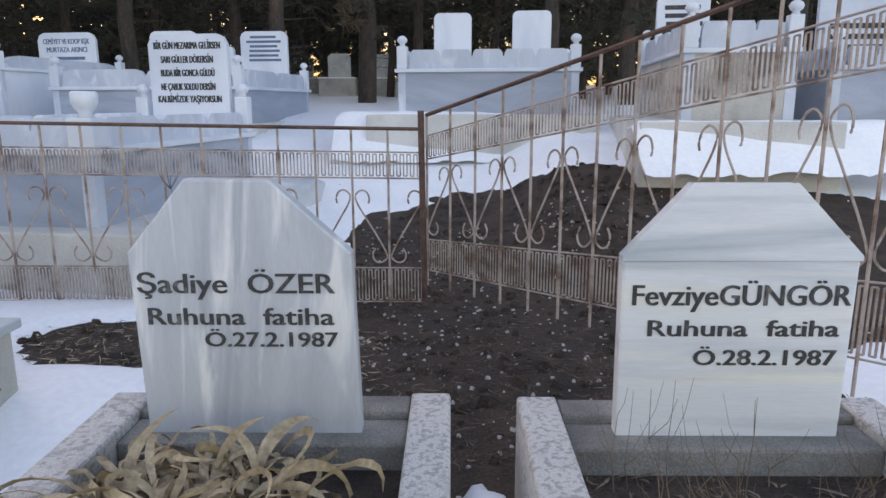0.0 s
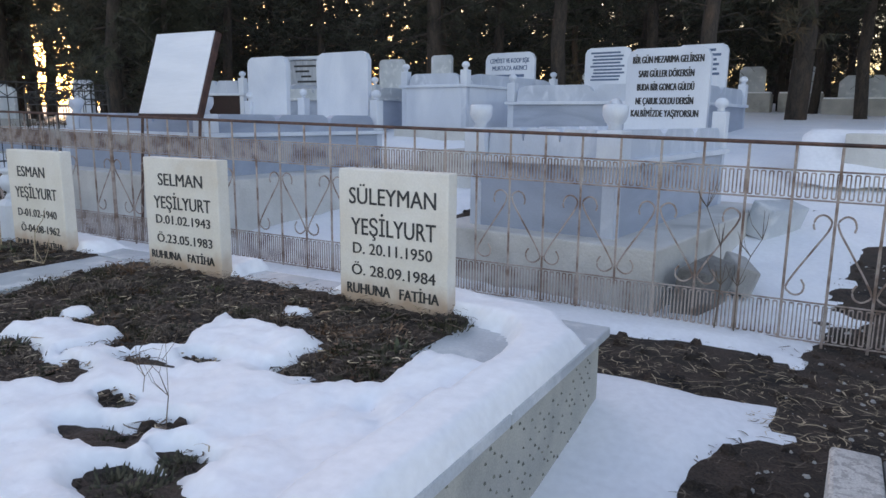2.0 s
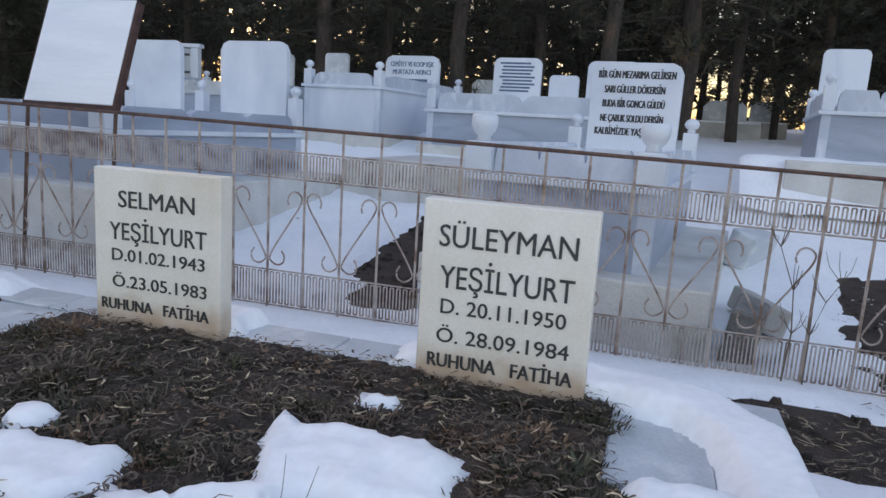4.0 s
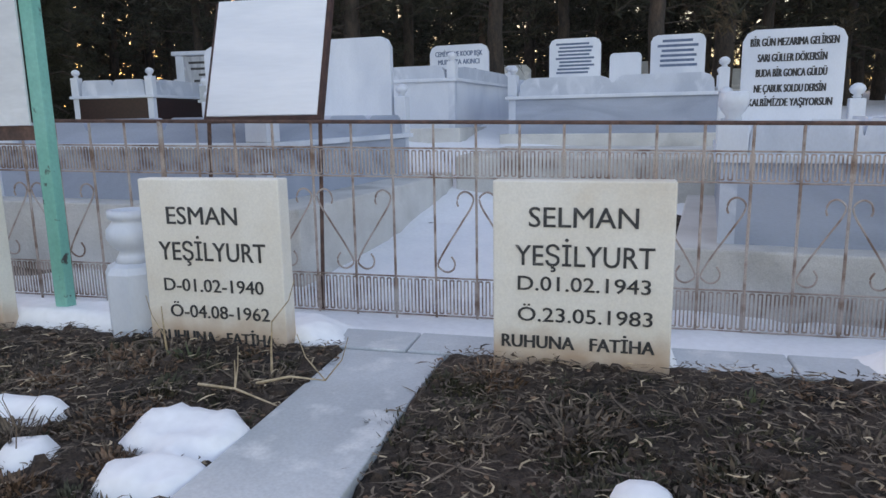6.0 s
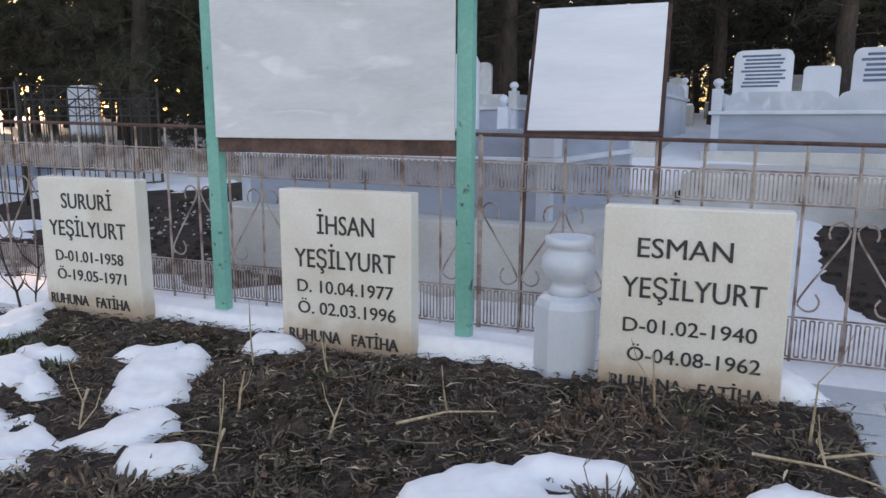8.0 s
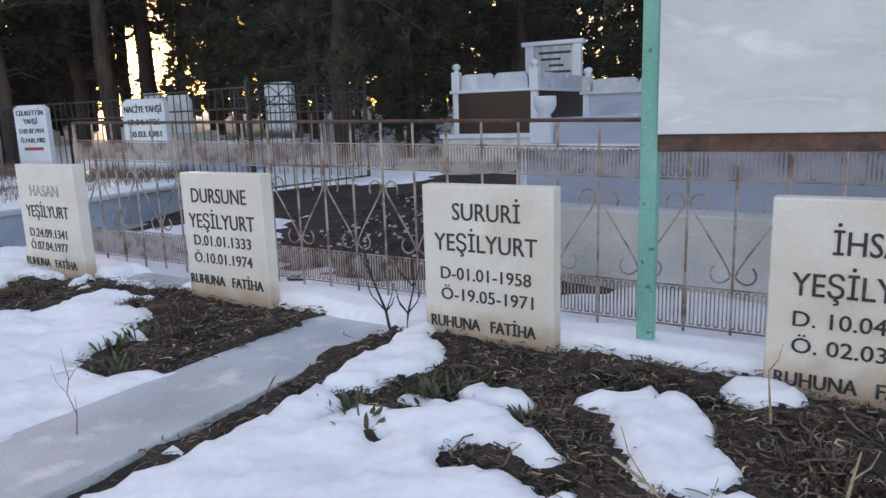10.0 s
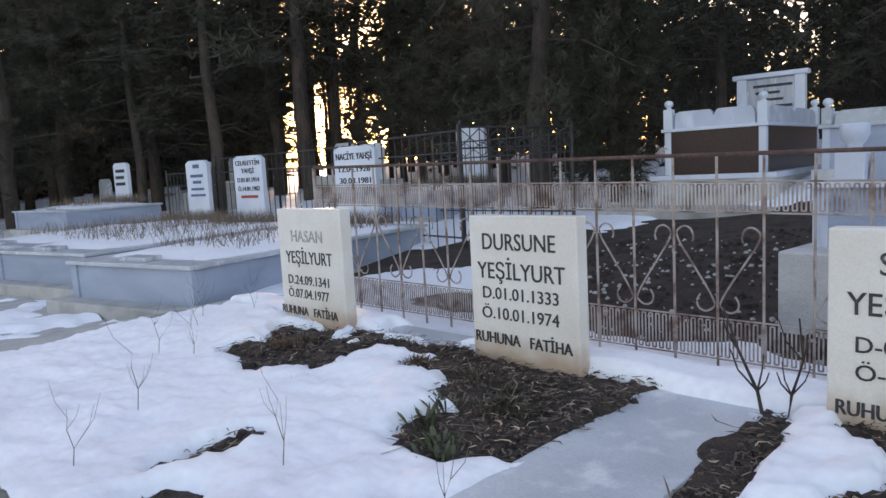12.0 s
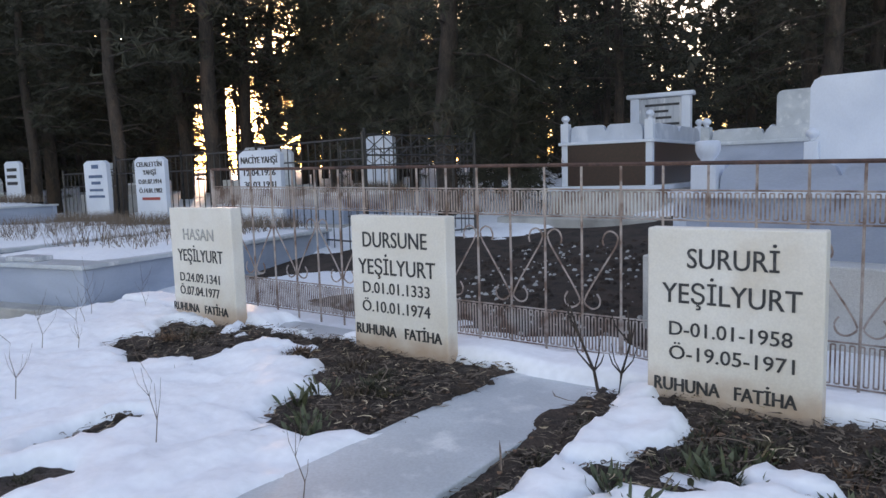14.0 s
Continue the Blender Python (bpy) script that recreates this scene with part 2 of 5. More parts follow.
def rod(bm, pts, r, sides=5, taper=1.0):
    """A tube along the points."""
    rings, k = [], len(pts)
    for i, p in enumerate(pts):
        p = Vector(p)
        d = (Vector(pts[min(i + 1, k - 1)]) - Vector(pts[max(i - 1, 0)])).normalized()
        u = d.orthogonal().normalized() if abs(d.z) > 0.99 else d.cross(Vector((0, 0, 1))).normalized()
        w = d.cross(u)
        q = r * (1 + (taper - 1) * i / max(1, k - 1))
        rings.append([bm.verts.new(p + u * (q * math.cos(2 * math.pi * j / sides)) + w * (q * math.sin(2 * math.pi * j / sides))) for j in range(sides)])
    for a, b in zip(rings, rings[1:]):
        for j in range(sides):
            bm.faces.new((a[j], a[(j + 1) % sides], b[(j + 1) % sides], b[j]))
    bm.faces.new(rings[0][::-1])
    bm.faces.new(rings[-1])


def smooth01(v):
    v = min(1.0, max(0.0, v))
    return v * v * (3 - 2 * v)


def lettering(text, x0, x1, z, height, y, mat, parent, label="", fit=True, depth=0.0015, bold=0.0):
    """One line of writing on an upright face that looks towards -y."""
    c = bpy.data.curves.new("inscription", "FONT")
    c.body, c.extrude, c.resolution_u = text, depth, 3
    tmp = bpy.data.objects.new("tmp", c)
    scene.collection.objects.link(tmp)
    dg = bpy.context.evaluated_depsgraph_get()
    me = bpy.data.meshes.new_from_object(tmp.evaluated_get(dg))
    bpy.data.objects.remove(tmp)
    co = np.empty(len(me.vertices) * 3)
    me.vertices.foreach_get("co", co)
    co = co.reshape(-1, 3)
    xs = co[:, 0]
    sx = (x1 - x0) / max(1e-6, xs.max() - xs.min()) if fit else height / 0.7
    res = np.stack([x0 + (xs - xs.min()) * sx, np.full(len(co), y) - co[:, 2], z + co[:, 1] * height / 0.7], 1)
    me.vertices.foreach_set("co", res.ravel())
    if bold:
        b = bmesh.new()
        b.from_mesh(me)
        for dx, dy in ((-bold, -0.0005), (bold, -0.001)):
            got = bmesh.ops.duplicate(b, geom=b.verts[:len(res)] + b.edges[:] + b.faces[:]) if dx < 0 else bmesh.ops.duplicate(b, geom=first_geom)
            first_geom = [g for g in got["geom"]]
            shift = dx if dx < 0 else 2 * bold
            for v in got["geom"]:
                if isinstance(v, bmesh.types.BMVert):
                    v.co.x += shift
                    v.co.y += -0.0005
        b.to_mesh(me)
        b.free()
    me.materials.clear()
    me.materials.append(mat)
    me.name = "inscription"
    ob = new("inscription", me)
    ob.parent = parent
    ob.matrix_parent_inverse = parent.matrix_world.inverted() if parent.parent is None else Matrix.Identity(4)
    if label:
        ob["label"] = label
    return ob


# ---- ground ----
def ground_z(x, y):
    z = -0.06 + 0.14 * smooth01((y - 2.0) / 1.3) + 0.012 * min(14, max(0, -x)) * smooth01((y - 2.5) / 2)
    z += 1.18 * smooth01((y - 5.0) / 8.5) * 0.95 + 0.035 * max(0, min(60, y - 12))
    z -= 0.45 * smooth01((-x - 9.5) / 4) * smooth01((y - 6) / 5)
    z += 0.45 * smooth01((x - 0.5) / 1.2) * smooth01((y - 4.9) / 1.6) * (1 - smooth01((y - 9.5) / 3))
    return z + 0.03 * noise.noise((x * 0.8, y * 0.8, 0)) * (1 if y > 4.9 or x < -14 else 0.4)


def sheet(name, xs, ys, height, mat, label="", category="", kind="structure"):
    bm = bmesh.new()
    grid = [[bm.verts.new((x, y, height(x, y))) for x in xs] for y in ys]
    for a, b in zip(grid, grid[1:]):
        for i in range(len(xs) - 1):
            bm.faces.new((a[i], a[i + 1], b[i + 1], b[i]))
    ob = part(name, bm, mat, None, label, True)
    return tagged(ob, label, category, "", kind)


def steps(a, b, d):
    return [a + (b - a) * i / max(1, round((b - a) / d)) for i in range(max(1, round((b - a) / d)) + 1)]


def snow_cover(name, x0, x1, y0, y1, step, value, base, thick, label, parent=None, edge=0.25):
    """A sheet of snow where value(x, y) > 0, thinning out towards its edges."""
    xs, ys = steps(x0, x1, step), steps(y0, y1, step)
    val = [[value(x, y) for x in xs] for y in ys]
    bm = bmesh.new()
    made = {}

    def vert(i, j):
        if (i, j) not in made:
            v = val[j][i]
            x, y = xs[i], ys[j]
            h = thick * smooth01(v / edge) ** 0.6 * (1 + 0.25 * noise.noise((x * 3, y * 3, 4))) if v > 0 else -0.02
            made[i, j] = bm.verts.new((x, y, base(x, y) + h))
        return made[i, j]

    for j in range(len(ys) - 1):
        for i in range(len(xs) - 1):
            if max(val[j][i], val[j][i + 1], val[j + 1][i], val[j + 1][i + 1]) > 0:
                bm.faces.new((vert(i, j), vert(i + 1, j), vert(i + 1, j + 1), vert(i, j + 1)))
    ob = part(name, bm, SNOW, parent, label, True)
    return tagged(ob, label, "snow", "", "stuff")


far = [-600, -250, -120, -70, -45]
sheet("ground", far + steps(-32, 12, 0.35) + [20, 35, 60, 120, 300, 600], [-300, -100, -40, -15, -6] + steps(-2, 26, 0.35) + [32, 42, 60, 100, 200, 500], ground_z, SOIL,
      "dark bare earth strewn with needles between the graves", "ground")


def blobs(x, y, spots):
    """How far (x, y) lies inside the nearest of the round spots (x, y, rx, ry): above 0 inside."""
    return max(1 - math.hypot((x - a) / rx, (y - b) / ry) for a, b, rx, ry in spots)


def rough2(x, y, k, s=0):
    return noise.noise((x * k, y * k, 7 + s)) + 0.5 * noise.noise((x * k * 2.3, y * k * 2.3, 3 + s))


BARE = [(0.5, 4.0, 2.0, 2.5), (-1.0, 2.75, 0.5, 0.5), (-1.6, 3.9, 1.0, 0.5), (0.9, 6.4, 2.1, 2.1), (2.6, 5.2, 2.2, 1.7), (2.2, 6.0, 2.4, 1.6), (-4.35, 7.1, 0.75, 2.5), (-4.9, 9.2, 1.7, 1.0), (-11.9, 6.6, 1.8, 2.4), (-9.9, 5.4, 1.0, 0.9), (-12.3, 8.4, 2.1, 2.6), (-11.0, 5.5, 1.3, 1.1), (-14.6, 7.6, 1.3, 1.8), (-12.9, 4.9, 0.9, 0.5), (-15.6, 6.2, 0.8, 1.2)]


def ground_snow(x, y):
    return 0.25 - max(0, blobs(x, y, BARE)) * 1.6 + 0.24 * rough2(x, y, 1.3) + 0.15 * rough2(x, y, 5)


# behind the camera this snow is unseen, added to close the ground and bounce light
snow_cover("outer_snow", -70, 40, -30, 60, 0.6, lambda x, y: -1 if -31.6 < x < 7.6 and -1.6 < y < 23.6 else 0.2 + 0.3 * rough2(x, y, 0.4), lambda x, y: ground_z(x, y) + 0.01, 0.05, "old snow under the trees around the graveyard, its unseen part added for bounce light")
snow_cover("snow", -32, 8, -2, 24, 0.1, ground_snow, ground_z, 0.05, "patchy old snow lying on the ground between graves")


# ---- raised grave bed ----
BX0, BX1, BY0, BY1, BZ = -13.7, -1.91, 0.6, 3.12, 0.5
bed = root("raised_bed", -7.8, 1.9, 0, "long raised family grave bed with pebble-dashed walls and marble coping", "grave bed", kind="structure")
bm = bmesh.new()
box(bm, BX1 - 0.12, BX1 - 0.03, BY0, BY1 - 0.03, -0.3, BZ - 0.05)
part("side_wall", bm, MOSAIC, bed, "grey washed plaster wall set with dark pebbles")
bm = bmesh.new()
box(bm, BX0 + 0.03, BX1 - 0.121, BY1 - 0.14, BY1 - 0.03, -0.3, BZ - 0.05)
part("back_wall", bm, MOSAIC, bed)
bm = bmesh.new()
box(bm, BX0 + 0.03, BX1 - 0.121, BY0, BY0 + 0.1, -0.3, BZ - 0.05)
part("front_wall", bm, MOSAIC, bed)
bm = bmesh.new()
box(bm, BX0 + 0.03, BX0 + 0.14, BY0 + 0.101, BY1 - 0.141, -0.3, BZ - 0.05)
part("end_wall", bm, CONCRETE, bed)
rnd = random.Random(3)
bm = bmesh.new()
for i in range(60):
    for j in range(8):
        y = BY0 + 0.04 * i + rnd.uniform(-0.013, 0.013)
        z = -0.14 + j * 0.075 + (0.037 if i % 2 else 0) + rnd.uniform(-0.014, 0.014)
        if z > BZ - 0.08 or y > BY1 - 0.06 or y < BY0 + 0.02:
            continue
        r = rnd.uniform(0.006, 0.011)
        if rnd.random() < 0.4:
            continue
        ring = [bm.verts.new((BX1 - 0.03, y + r * math.cos(a), z + r * math.sin(a) * 0.8)) for a in (0, 1.05, 2.1, 3.14, 4.2, 5.24)]
        top = bm.verts.new((BX1 - 0.023, y, z))
        for k in range(6):
            bm.faces.new((ring[k], ring[(k + 1) % 6], top))
tagged(part("pebble", bm, PEBBLE, bed), kind="stuff")


def coping(x0, x1, y0, y1, z0=BZ - 0.05, z1=BZ):
    b = bmesh.new()
    box(b, x0 + 0.004, x1 - 0.004, y0 + 0.004, y1 - 0.004, z0, z1, 0.008)
    return part("coping_slab", b, SLAB, bed, "grey marble coping slab")


coping(BX1 - 0.26, BX1 + 0.02, BY0, 1.95)
coping(BX1 - 0.26, BX1 + 0.02, 1.95, BY1)
coping(BX1 - 0.6, BX1 - 0.262, 2.25, 2.855, BZ - 0.06, BZ + 0.004)
edges = [BX0, -12.3, -10.9, -9.4, -8.0, -6.6, -5.2, -3.7, BX1 - 0.26]
for a, b in zip(edges, edges[1:]):
    coping(a, b, 2.862, BY1, BZ - 0.05, BZ + 0.015)


def bed_z(x, y):
    z = BZ - 0.025 + 0.03 * noise.noise((x * 1.7, y * 1.7, 2)) + 0.02 * noise.noise((x * 6, y * 6, 5)) + 0.016 * noise.noise((x * 17, y * 17, 1)) + 0.008 * noise.noise((x * 37, y * 37, 3))
    z += 0.045 * smooth01((y - 1.6) / 0.8) * smooth01((2.95 - y) / 0.12)
    z -= 0.09 * smooth01((x - BX1 + 0.62) / 0.08) * smooth01((y - 2.18) / 0.1)
    for xs in (-5.245, -9.76):
        z -= 0.09 * smooth01((0.24 + 0.05 * noise.noise((x * 5, y * 5, 8)) - abs(x - xs)) / 0.07)
    return z


tagged(sheet("bed_soil", steps(BX0 + 0.1, BX1 - 0.2, 0.028), steps(BY0 + 0.05, BY1 - 0.15, 0.028), bed_z, SOIL), "dark soil and dead needles filling the raised bed", "soil")

# flat marble slabs lying between the graves
for (xa, xb, ya, yb) in ((-5.46, -5.03, 0.9, 2.84), (-10.02, -9.5, 0.9, 2.84)):
    bm = bmesh.new()
    box(bm, xa, xb, ya, yb, BZ - 0.08, BZ + 0.014, 0.006)
    tagged(part("marble_slab", bm, SLAB, None), "flat grey marble slab lying between two graves", "slab", "slabs between graves")

SNOWBED = [(-2.7, 0.95, 1.15, 1.0), (-3.2, 1.4, 0.62, 0.55), (-3.2, 2.0, 0.36, 0.27), (-4.05, 1.66, 0.33, 0.21), (-3.8, 1.15, 0.55, 0.5), (-2.2, 2.2, 0.25, 0.75), (-4.28, 1.92, 0.1, 0.08), (-3.3, 2.44, 0.1, 0.04),
           (-6.45, 1.75, 0.28, 0.25), (-6.28, 2.0, 0.19, 0.08), (-5.63, 1.99, 0.22, 0.15), (-5.58, 1.75, 0.19, 0.11), (-6.05, 1.8, 0.09, 0.08), (-8.22, 2.4, 0.16, 0.13), (-8.05, 2.28, 0.19, 0.2), (-7.9, 2.05, 0.18, 0.17), (-7.74, 1.84, 0.15, 0.15), (-7.5, 1.68, 0.16, 0.09), (-7.78, 2.66, 0.15, 0.11), (-7.84, 1.72, 0.06, 0.04),
           (-9.36, 2.68, 0.16, 0.22), (-9.14, 2.38, 0.13, 0.22), (-8.62, 2.2, 0.17, 0.08), (-8.7, 1.95, 0.42, 0.18), (-8.65, 1.45, 0.78, 0.42), (-9.1, 1.4, 0.4, 0.55), (-9.24, 2.2, 0.16, 0.62),
           (-10.6, 1.4, 0.9, 0.85), (-11.5, 0.9, 0.9, 0.5), (-11.5, 1.7, 1.0, 1.0), (-12.7, 1.7, 1.4, 1.3), (-11.5, 2.4, 0.5, 0.45), (-13.2, 2.4, 0.6, 0.8), (-12.75, 2.5, 0.5, 0.45)]
BAREBED = [(-12.0, 2.32, 0.42, 0.32), (-12.3, 2.6, 0.26, 0.16), (-11.5, 2.66, 0.35, 0.1), (-10.6, 2.54, 0.56, 0.22), (-10.32, 1.96, 0.3, 0.25), (-10.1, 2.35, 0.13, 0.45), (-11.04, 1.27, 0.08, 0.22), (-10.8, 0.93, 0.12, 0.14), (-3.69, 1.36, 0.25, 0.12), (-4.09, 1.45, 0.2, 0.1), (-3.11, 1.32, 0.1, 0.06), (-2.95, 1.14, 0.16, 0.08), (-2.6, 0.98, 0.2, 0.12),
           (-2.62, 1.17, 0.12, 0.06), (-2.82, 1.27, 0.1, 0.06), (-3.37, 1.63, 0.15, 0.06), (-3.22, 1.76, 0.1, 0.05), (-3.66, 1.92, 0.1, 0.2), (-3.12, 2.22, 0.1, 0.03), (-8.5, 1.82, 0.14, 0.1), (-9.43, 2.0, 0.09, 0.7), (-8.6, 2.52, 0.36, 0.2), (-9.05, 2.02, 0.22, 0.06), (-2.36, 2.64, 0.15, 0.22), (-8.85, 2.45, 0.14, 0.2)]


def bed_snow(x, y):
    v = blobs(x, y, SNOWBED) * 1.1 - 0.06 + 0.26 * rough2(x, y, 3.4, 5) + 0.16 * rough2(x, y, 8, 2)
    for a, b, rx, ry in BAREBED:
        v = min(v, (math.hypot((x - a) / rx, (y - b) / ry) - 1) * 0.7 + 0.28 * rough2(x, y, 5))
    for xa, xb in ((-5.45, -5.02), (-9.96, -9.47)):
        v = min(v, max(xa - x, x - xb) * 6 + 0.3 * rough2(x, y, 4))
    return v


snow_cover("bed_snow", BX0, BX1 - 0.1, BY0 + 0.02, 2.8, 0.032, bed_snow, bed_z, 0.048, "soft wet snow patches on the grave bed", edge=0.22)


RIDGE = [(BX0, 2.99), (-2.75, 2.99), (-2.45, 2.96), (-2.2, 2.87), (-2.05, 2.66), (-1.985, 2.2), (-1.985, 0.6)]


def ridge_snow(x, y):
    d = 9.0
    for (ax, ay), (bx, by) in zip(RIDGE, RIDGE[1:]):
        k = min(1, max(0, ((x - ax) * (bx - ax) + (y - ay) * (by - ay)) / ((bx - ax) ** 2 + (by - ay) ** 2)))
        d = min(d, math.hypot(x - ax - k * (bx - ax), y - ay - k * (by - ay)))
    v = 1 - d / (0.21 if y < 1.85 else 0.15 if y < 2.7 else 0.17) + 0.12 * noise.noise((x * 2.2, y * 2.2, 3)) + 0.06 * noise.noise((x * 9, y * 9, 3))
    v = min(v, (BX1 + 0.008 - x) * 9)
    for a, w in ((-5.15, 0.42), (-3.75, 0.32), (-4.05, 0.1), (-11.55, 0.35)):
        v = min(v, (abs(x - a) / w - 0.9 + 0.3 * rough2(x, y, 4)) if y > 2.8 else v)
    return v


snow_cover("coping_snow", BX0, BX1 + 0.012, BY0, 3.19, 0.025, ridge_snow, lambda x, y: BZ + 0.012, 0.075, "rounded ridge of snow along the coping of the bed", edge=0.4)
snow_cover("snow", 0.19, 0.404, 0.9, 2.05, 0.03, lambda x, y: 1 - math.hypot((x - 0.3) / 0.18, (y - 1.6) / 0.4) + 0.2 * rough2(x, y, 6), lambda x, y: 0.12, 0.3, "heap of snow between two kerbed graves", edge=0.7)


# ---- headstones of the bed ----
def cream_headstone(x0, x1, top, lines, inks, lean=0.0):
    xm, w = (x0 + x1) / 2, (x1 - x0) / 2
    stone = root("headstone", xm, 2.77, BZ, "cream stone slab headstone with engraved dark lettering, earth-stained at its foot", "headstone", "headstones of the raised bed")
    bm = bmesh.new()
    box(bm, x0, x1, 2.77, 2.858, BZ - 0.15, top, 0.007)
    part("slab", bm, CREAM, stone)
    for (text, u0, u1, z, h), ink in zip(lines, inks):
        lettering(text, u0, u1, z, h, 2.7685, ink, stone, bold=0.0022 if text.startswith("RUHUNA") else 0.0007)
    return stone


K5 = [INK] * 5
FAM = "YEŞİLYURT"
RF = "RUHUNA   FATİHA"
cream_headstone(-3.27, -2.612, 1.228, [("SÜLEYMAN", -3.2, -2.68, 1.05, 0.085), (FAM, -3.19, -2.68, 0.89, 0.088), ("D. 20.11.1950", -3.18, -2.7, 0.79, 0.058), ("Ö. 28.09.1984", -3.19, -2.68, 0.675, 0.058), (RF, -3.22, -2.66, 0.575, 0.055)], K5)
cream_headstone(-4.815, -4.163, 1.23, [("SELMAN", -4.68, -4.29, 1.06, 0.075), (FAM, -4.73, -4.23, 0.915, 0.078), ("D.01.02.1943", -4.72, -4.24, 0.82, 0.055), ("Ö.23.05.1983", -4.72, -4.23, 0.7, 0.055), (RF, -4.78, -4.22, 0.595, 0.05)], K5)
cream_headstone(-6.339, -5.687, 1.23, [("ESMAN", -6.21, -5.88, 1.04, 0.075), (FAM, -6.26, -5.76, 0.885, 0.08), ("D-01.02-1940", -6.25, -5.78, 0.75, 0.056), ("Ö-04.08-1962", -6.23, -5.76, 0.635, 0.056), (RF, -6.29, -5.74, 0.525, 0.05)], K5)
cream_headstone(-7.788, -7.137, 1.24, [("İHSAN", -7.59, -7.31, 1.045, 0.085), (FAM, -7.71, -7.21, 0.89, 0.085), ("D. 10.04.1977", -7.7, -7.22, 0.775, 0.058), ("Ö. 02.03.1996", -7.7, -7.21, 0.675, 0.058), (RF, -7.75, -7.2, 0.545, 0.055)], K5)
cream_headstone(-9.283, -8.626, 1.25, [("SURURİ", -9.12, -8.78, 1.09, 0.08), (FAM, -9.22, -8.7, 0.945, 0.082), ("D-01.01-1958", -9.19, -8.73, 0.81, 0.058), ("Ö-19.05-1971", -9.19, -8.72, 0.71, 0.058), (RF, -9.25, -8.71, 0.575, 0.055)], K5)
cream_headstone(-10.99, -10.33, 1.278, [("DURSUNE", -10.9, -10.45, 1.105, 0.085), (FAM, -10.94, -10.4, 0.955, 0.085), ("D.01.01.1333", -10.91, -10.44, 0.85, 0.062), ("Ö.10.01.1974", -10.92, -10.44, 0.745, 0.062), (RF, -10.97, -10.37, 0.615, 0.058)], K5)
cream_headstone(-12.79, -12.08, 1.31, [("HASAN", -12.63, -12.28, 1.085, 0.08), (FAM, -12.71, -12.19, 0.935, 0.085), ("D.24.09.1341", -12.7, -12.24, 0.79, 0.062), ("Ö.07.04.1977", -12.71, -12.25, 0.695, 0.062), (RF, -12.8, -12.17, 0.575, 0.058)], [FADED, INK, INK, INK, INK])

# ---- urn on a marble pedestal ----
urn = root("pedestal_urn", -6.49, 2.9, BZ, "white marble urn on a chamfered marble pedestal", "urn")
bm = bmesh.new()
lathe(bm, 0, 0, 0, [(0.135, -0.05), (0.135, 0.3), (0.12, 0.33), (0.09, 0.345)], 8)
bmesh.ops.transform(bm, matrix=pose(-6.49, 2.9, BZ, 0, 0, 22.5), verts=bm.verts)
part("pedestal", bm, MARBLE_W, urn)
bm = bmesh.new()
lathe(bm, -6.49, 2.9, BZ + 0.345, [(0.085, 0), (0.07, 0.03), (0.06, 0.05), (0.09, 0.07), (0.112, 0.11), (0.11, 0.15), (0.085, 0.18), (0.078, 0.19), (0.1, 0.2), (0.1, 0.235), (0.075, 0.235), (0.07, 0.2)], 20)
part("urn", bm, MARBLE_W, urn, smooth=True)


# ---- kerbed graves with gabled stones ----
def gabled_grave(stone, box_, lines, mat, label):
    (l, r, bl, br, tl, tr, zs, zt, zb), (gx0, gx1, gy0, gy1) = stone, box_
    g = root("kerbed_grave", (gx0 + gx1) / 2, (gy0 + gy1) / 2, 0, "grave edged with speckled terrazzo concrete kerbs", "grave", "kerbed graves")
    w = 0.135
    for x0, x1, y0, y1 in ((gx0, gx0 + w, gy0, gy1), (gx1 - w, gx1, gy0, gy1), (gx0 + w, gx1 - w, gy0, gy0 + w)):
        bm = bmesh.new()
        box(bm, x0 + 0.002, x1 - 0.002, y0, y1, -0.2, zb, 0.012)
        part("kerb", bm, TERRAZZO, g)
    # back kerb and foot beam take a darker concrete than the other kerbs
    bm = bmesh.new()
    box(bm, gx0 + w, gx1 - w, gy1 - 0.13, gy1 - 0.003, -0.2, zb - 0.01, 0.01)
    part("kerb", bm, DARKCONCRETE, g)
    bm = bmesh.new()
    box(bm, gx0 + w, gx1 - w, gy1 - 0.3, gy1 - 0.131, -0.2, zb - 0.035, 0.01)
    part("foot_beam", bm, DARKCONCRETE, g, "dark concrete beam under the headstone")
    bm = bmesh.new()
    box(bm, gx0 + w, gx1 - w, gy0 + w, gy1 - 0.301, -0.2, zb - 0.12)
    part("soil", bm, SOIL, g)
    s = root("gabled_headstone", (l + r) / 2, 1.9, zb, label, "headstone", "gabled headstones")
    bm = bmesh.new()
    prism(bm, [(bl, zb - 0.06), (br, zb - 0.06), (r, zs), (tr, zt), (tl, zt), (l, zs)], 1.885, 1.945, 0.008)
    part("slab", bm, mat, s)
    if mat is MARBLE_H:
        bm = bmesh.new()
        prism(bm, [(l - 0.004, zs - 0.012), (r + 0.004, zs - 0.012), (r + 0.004, zs + 0.004), (tr, zt + 0.004), (tl, zt + 0.004), (l - 0.004, zs + 0.004)], 1.879, 1.884, 0.002)
        part("gable_face", bm, mat, s, "slightly proud gabled head of the stone")
    for text, x0, x1, z, h in lines:
        lettering(text, x0, x1, z, h, 1.8835, INK, s, bold=0.0018)
    return s


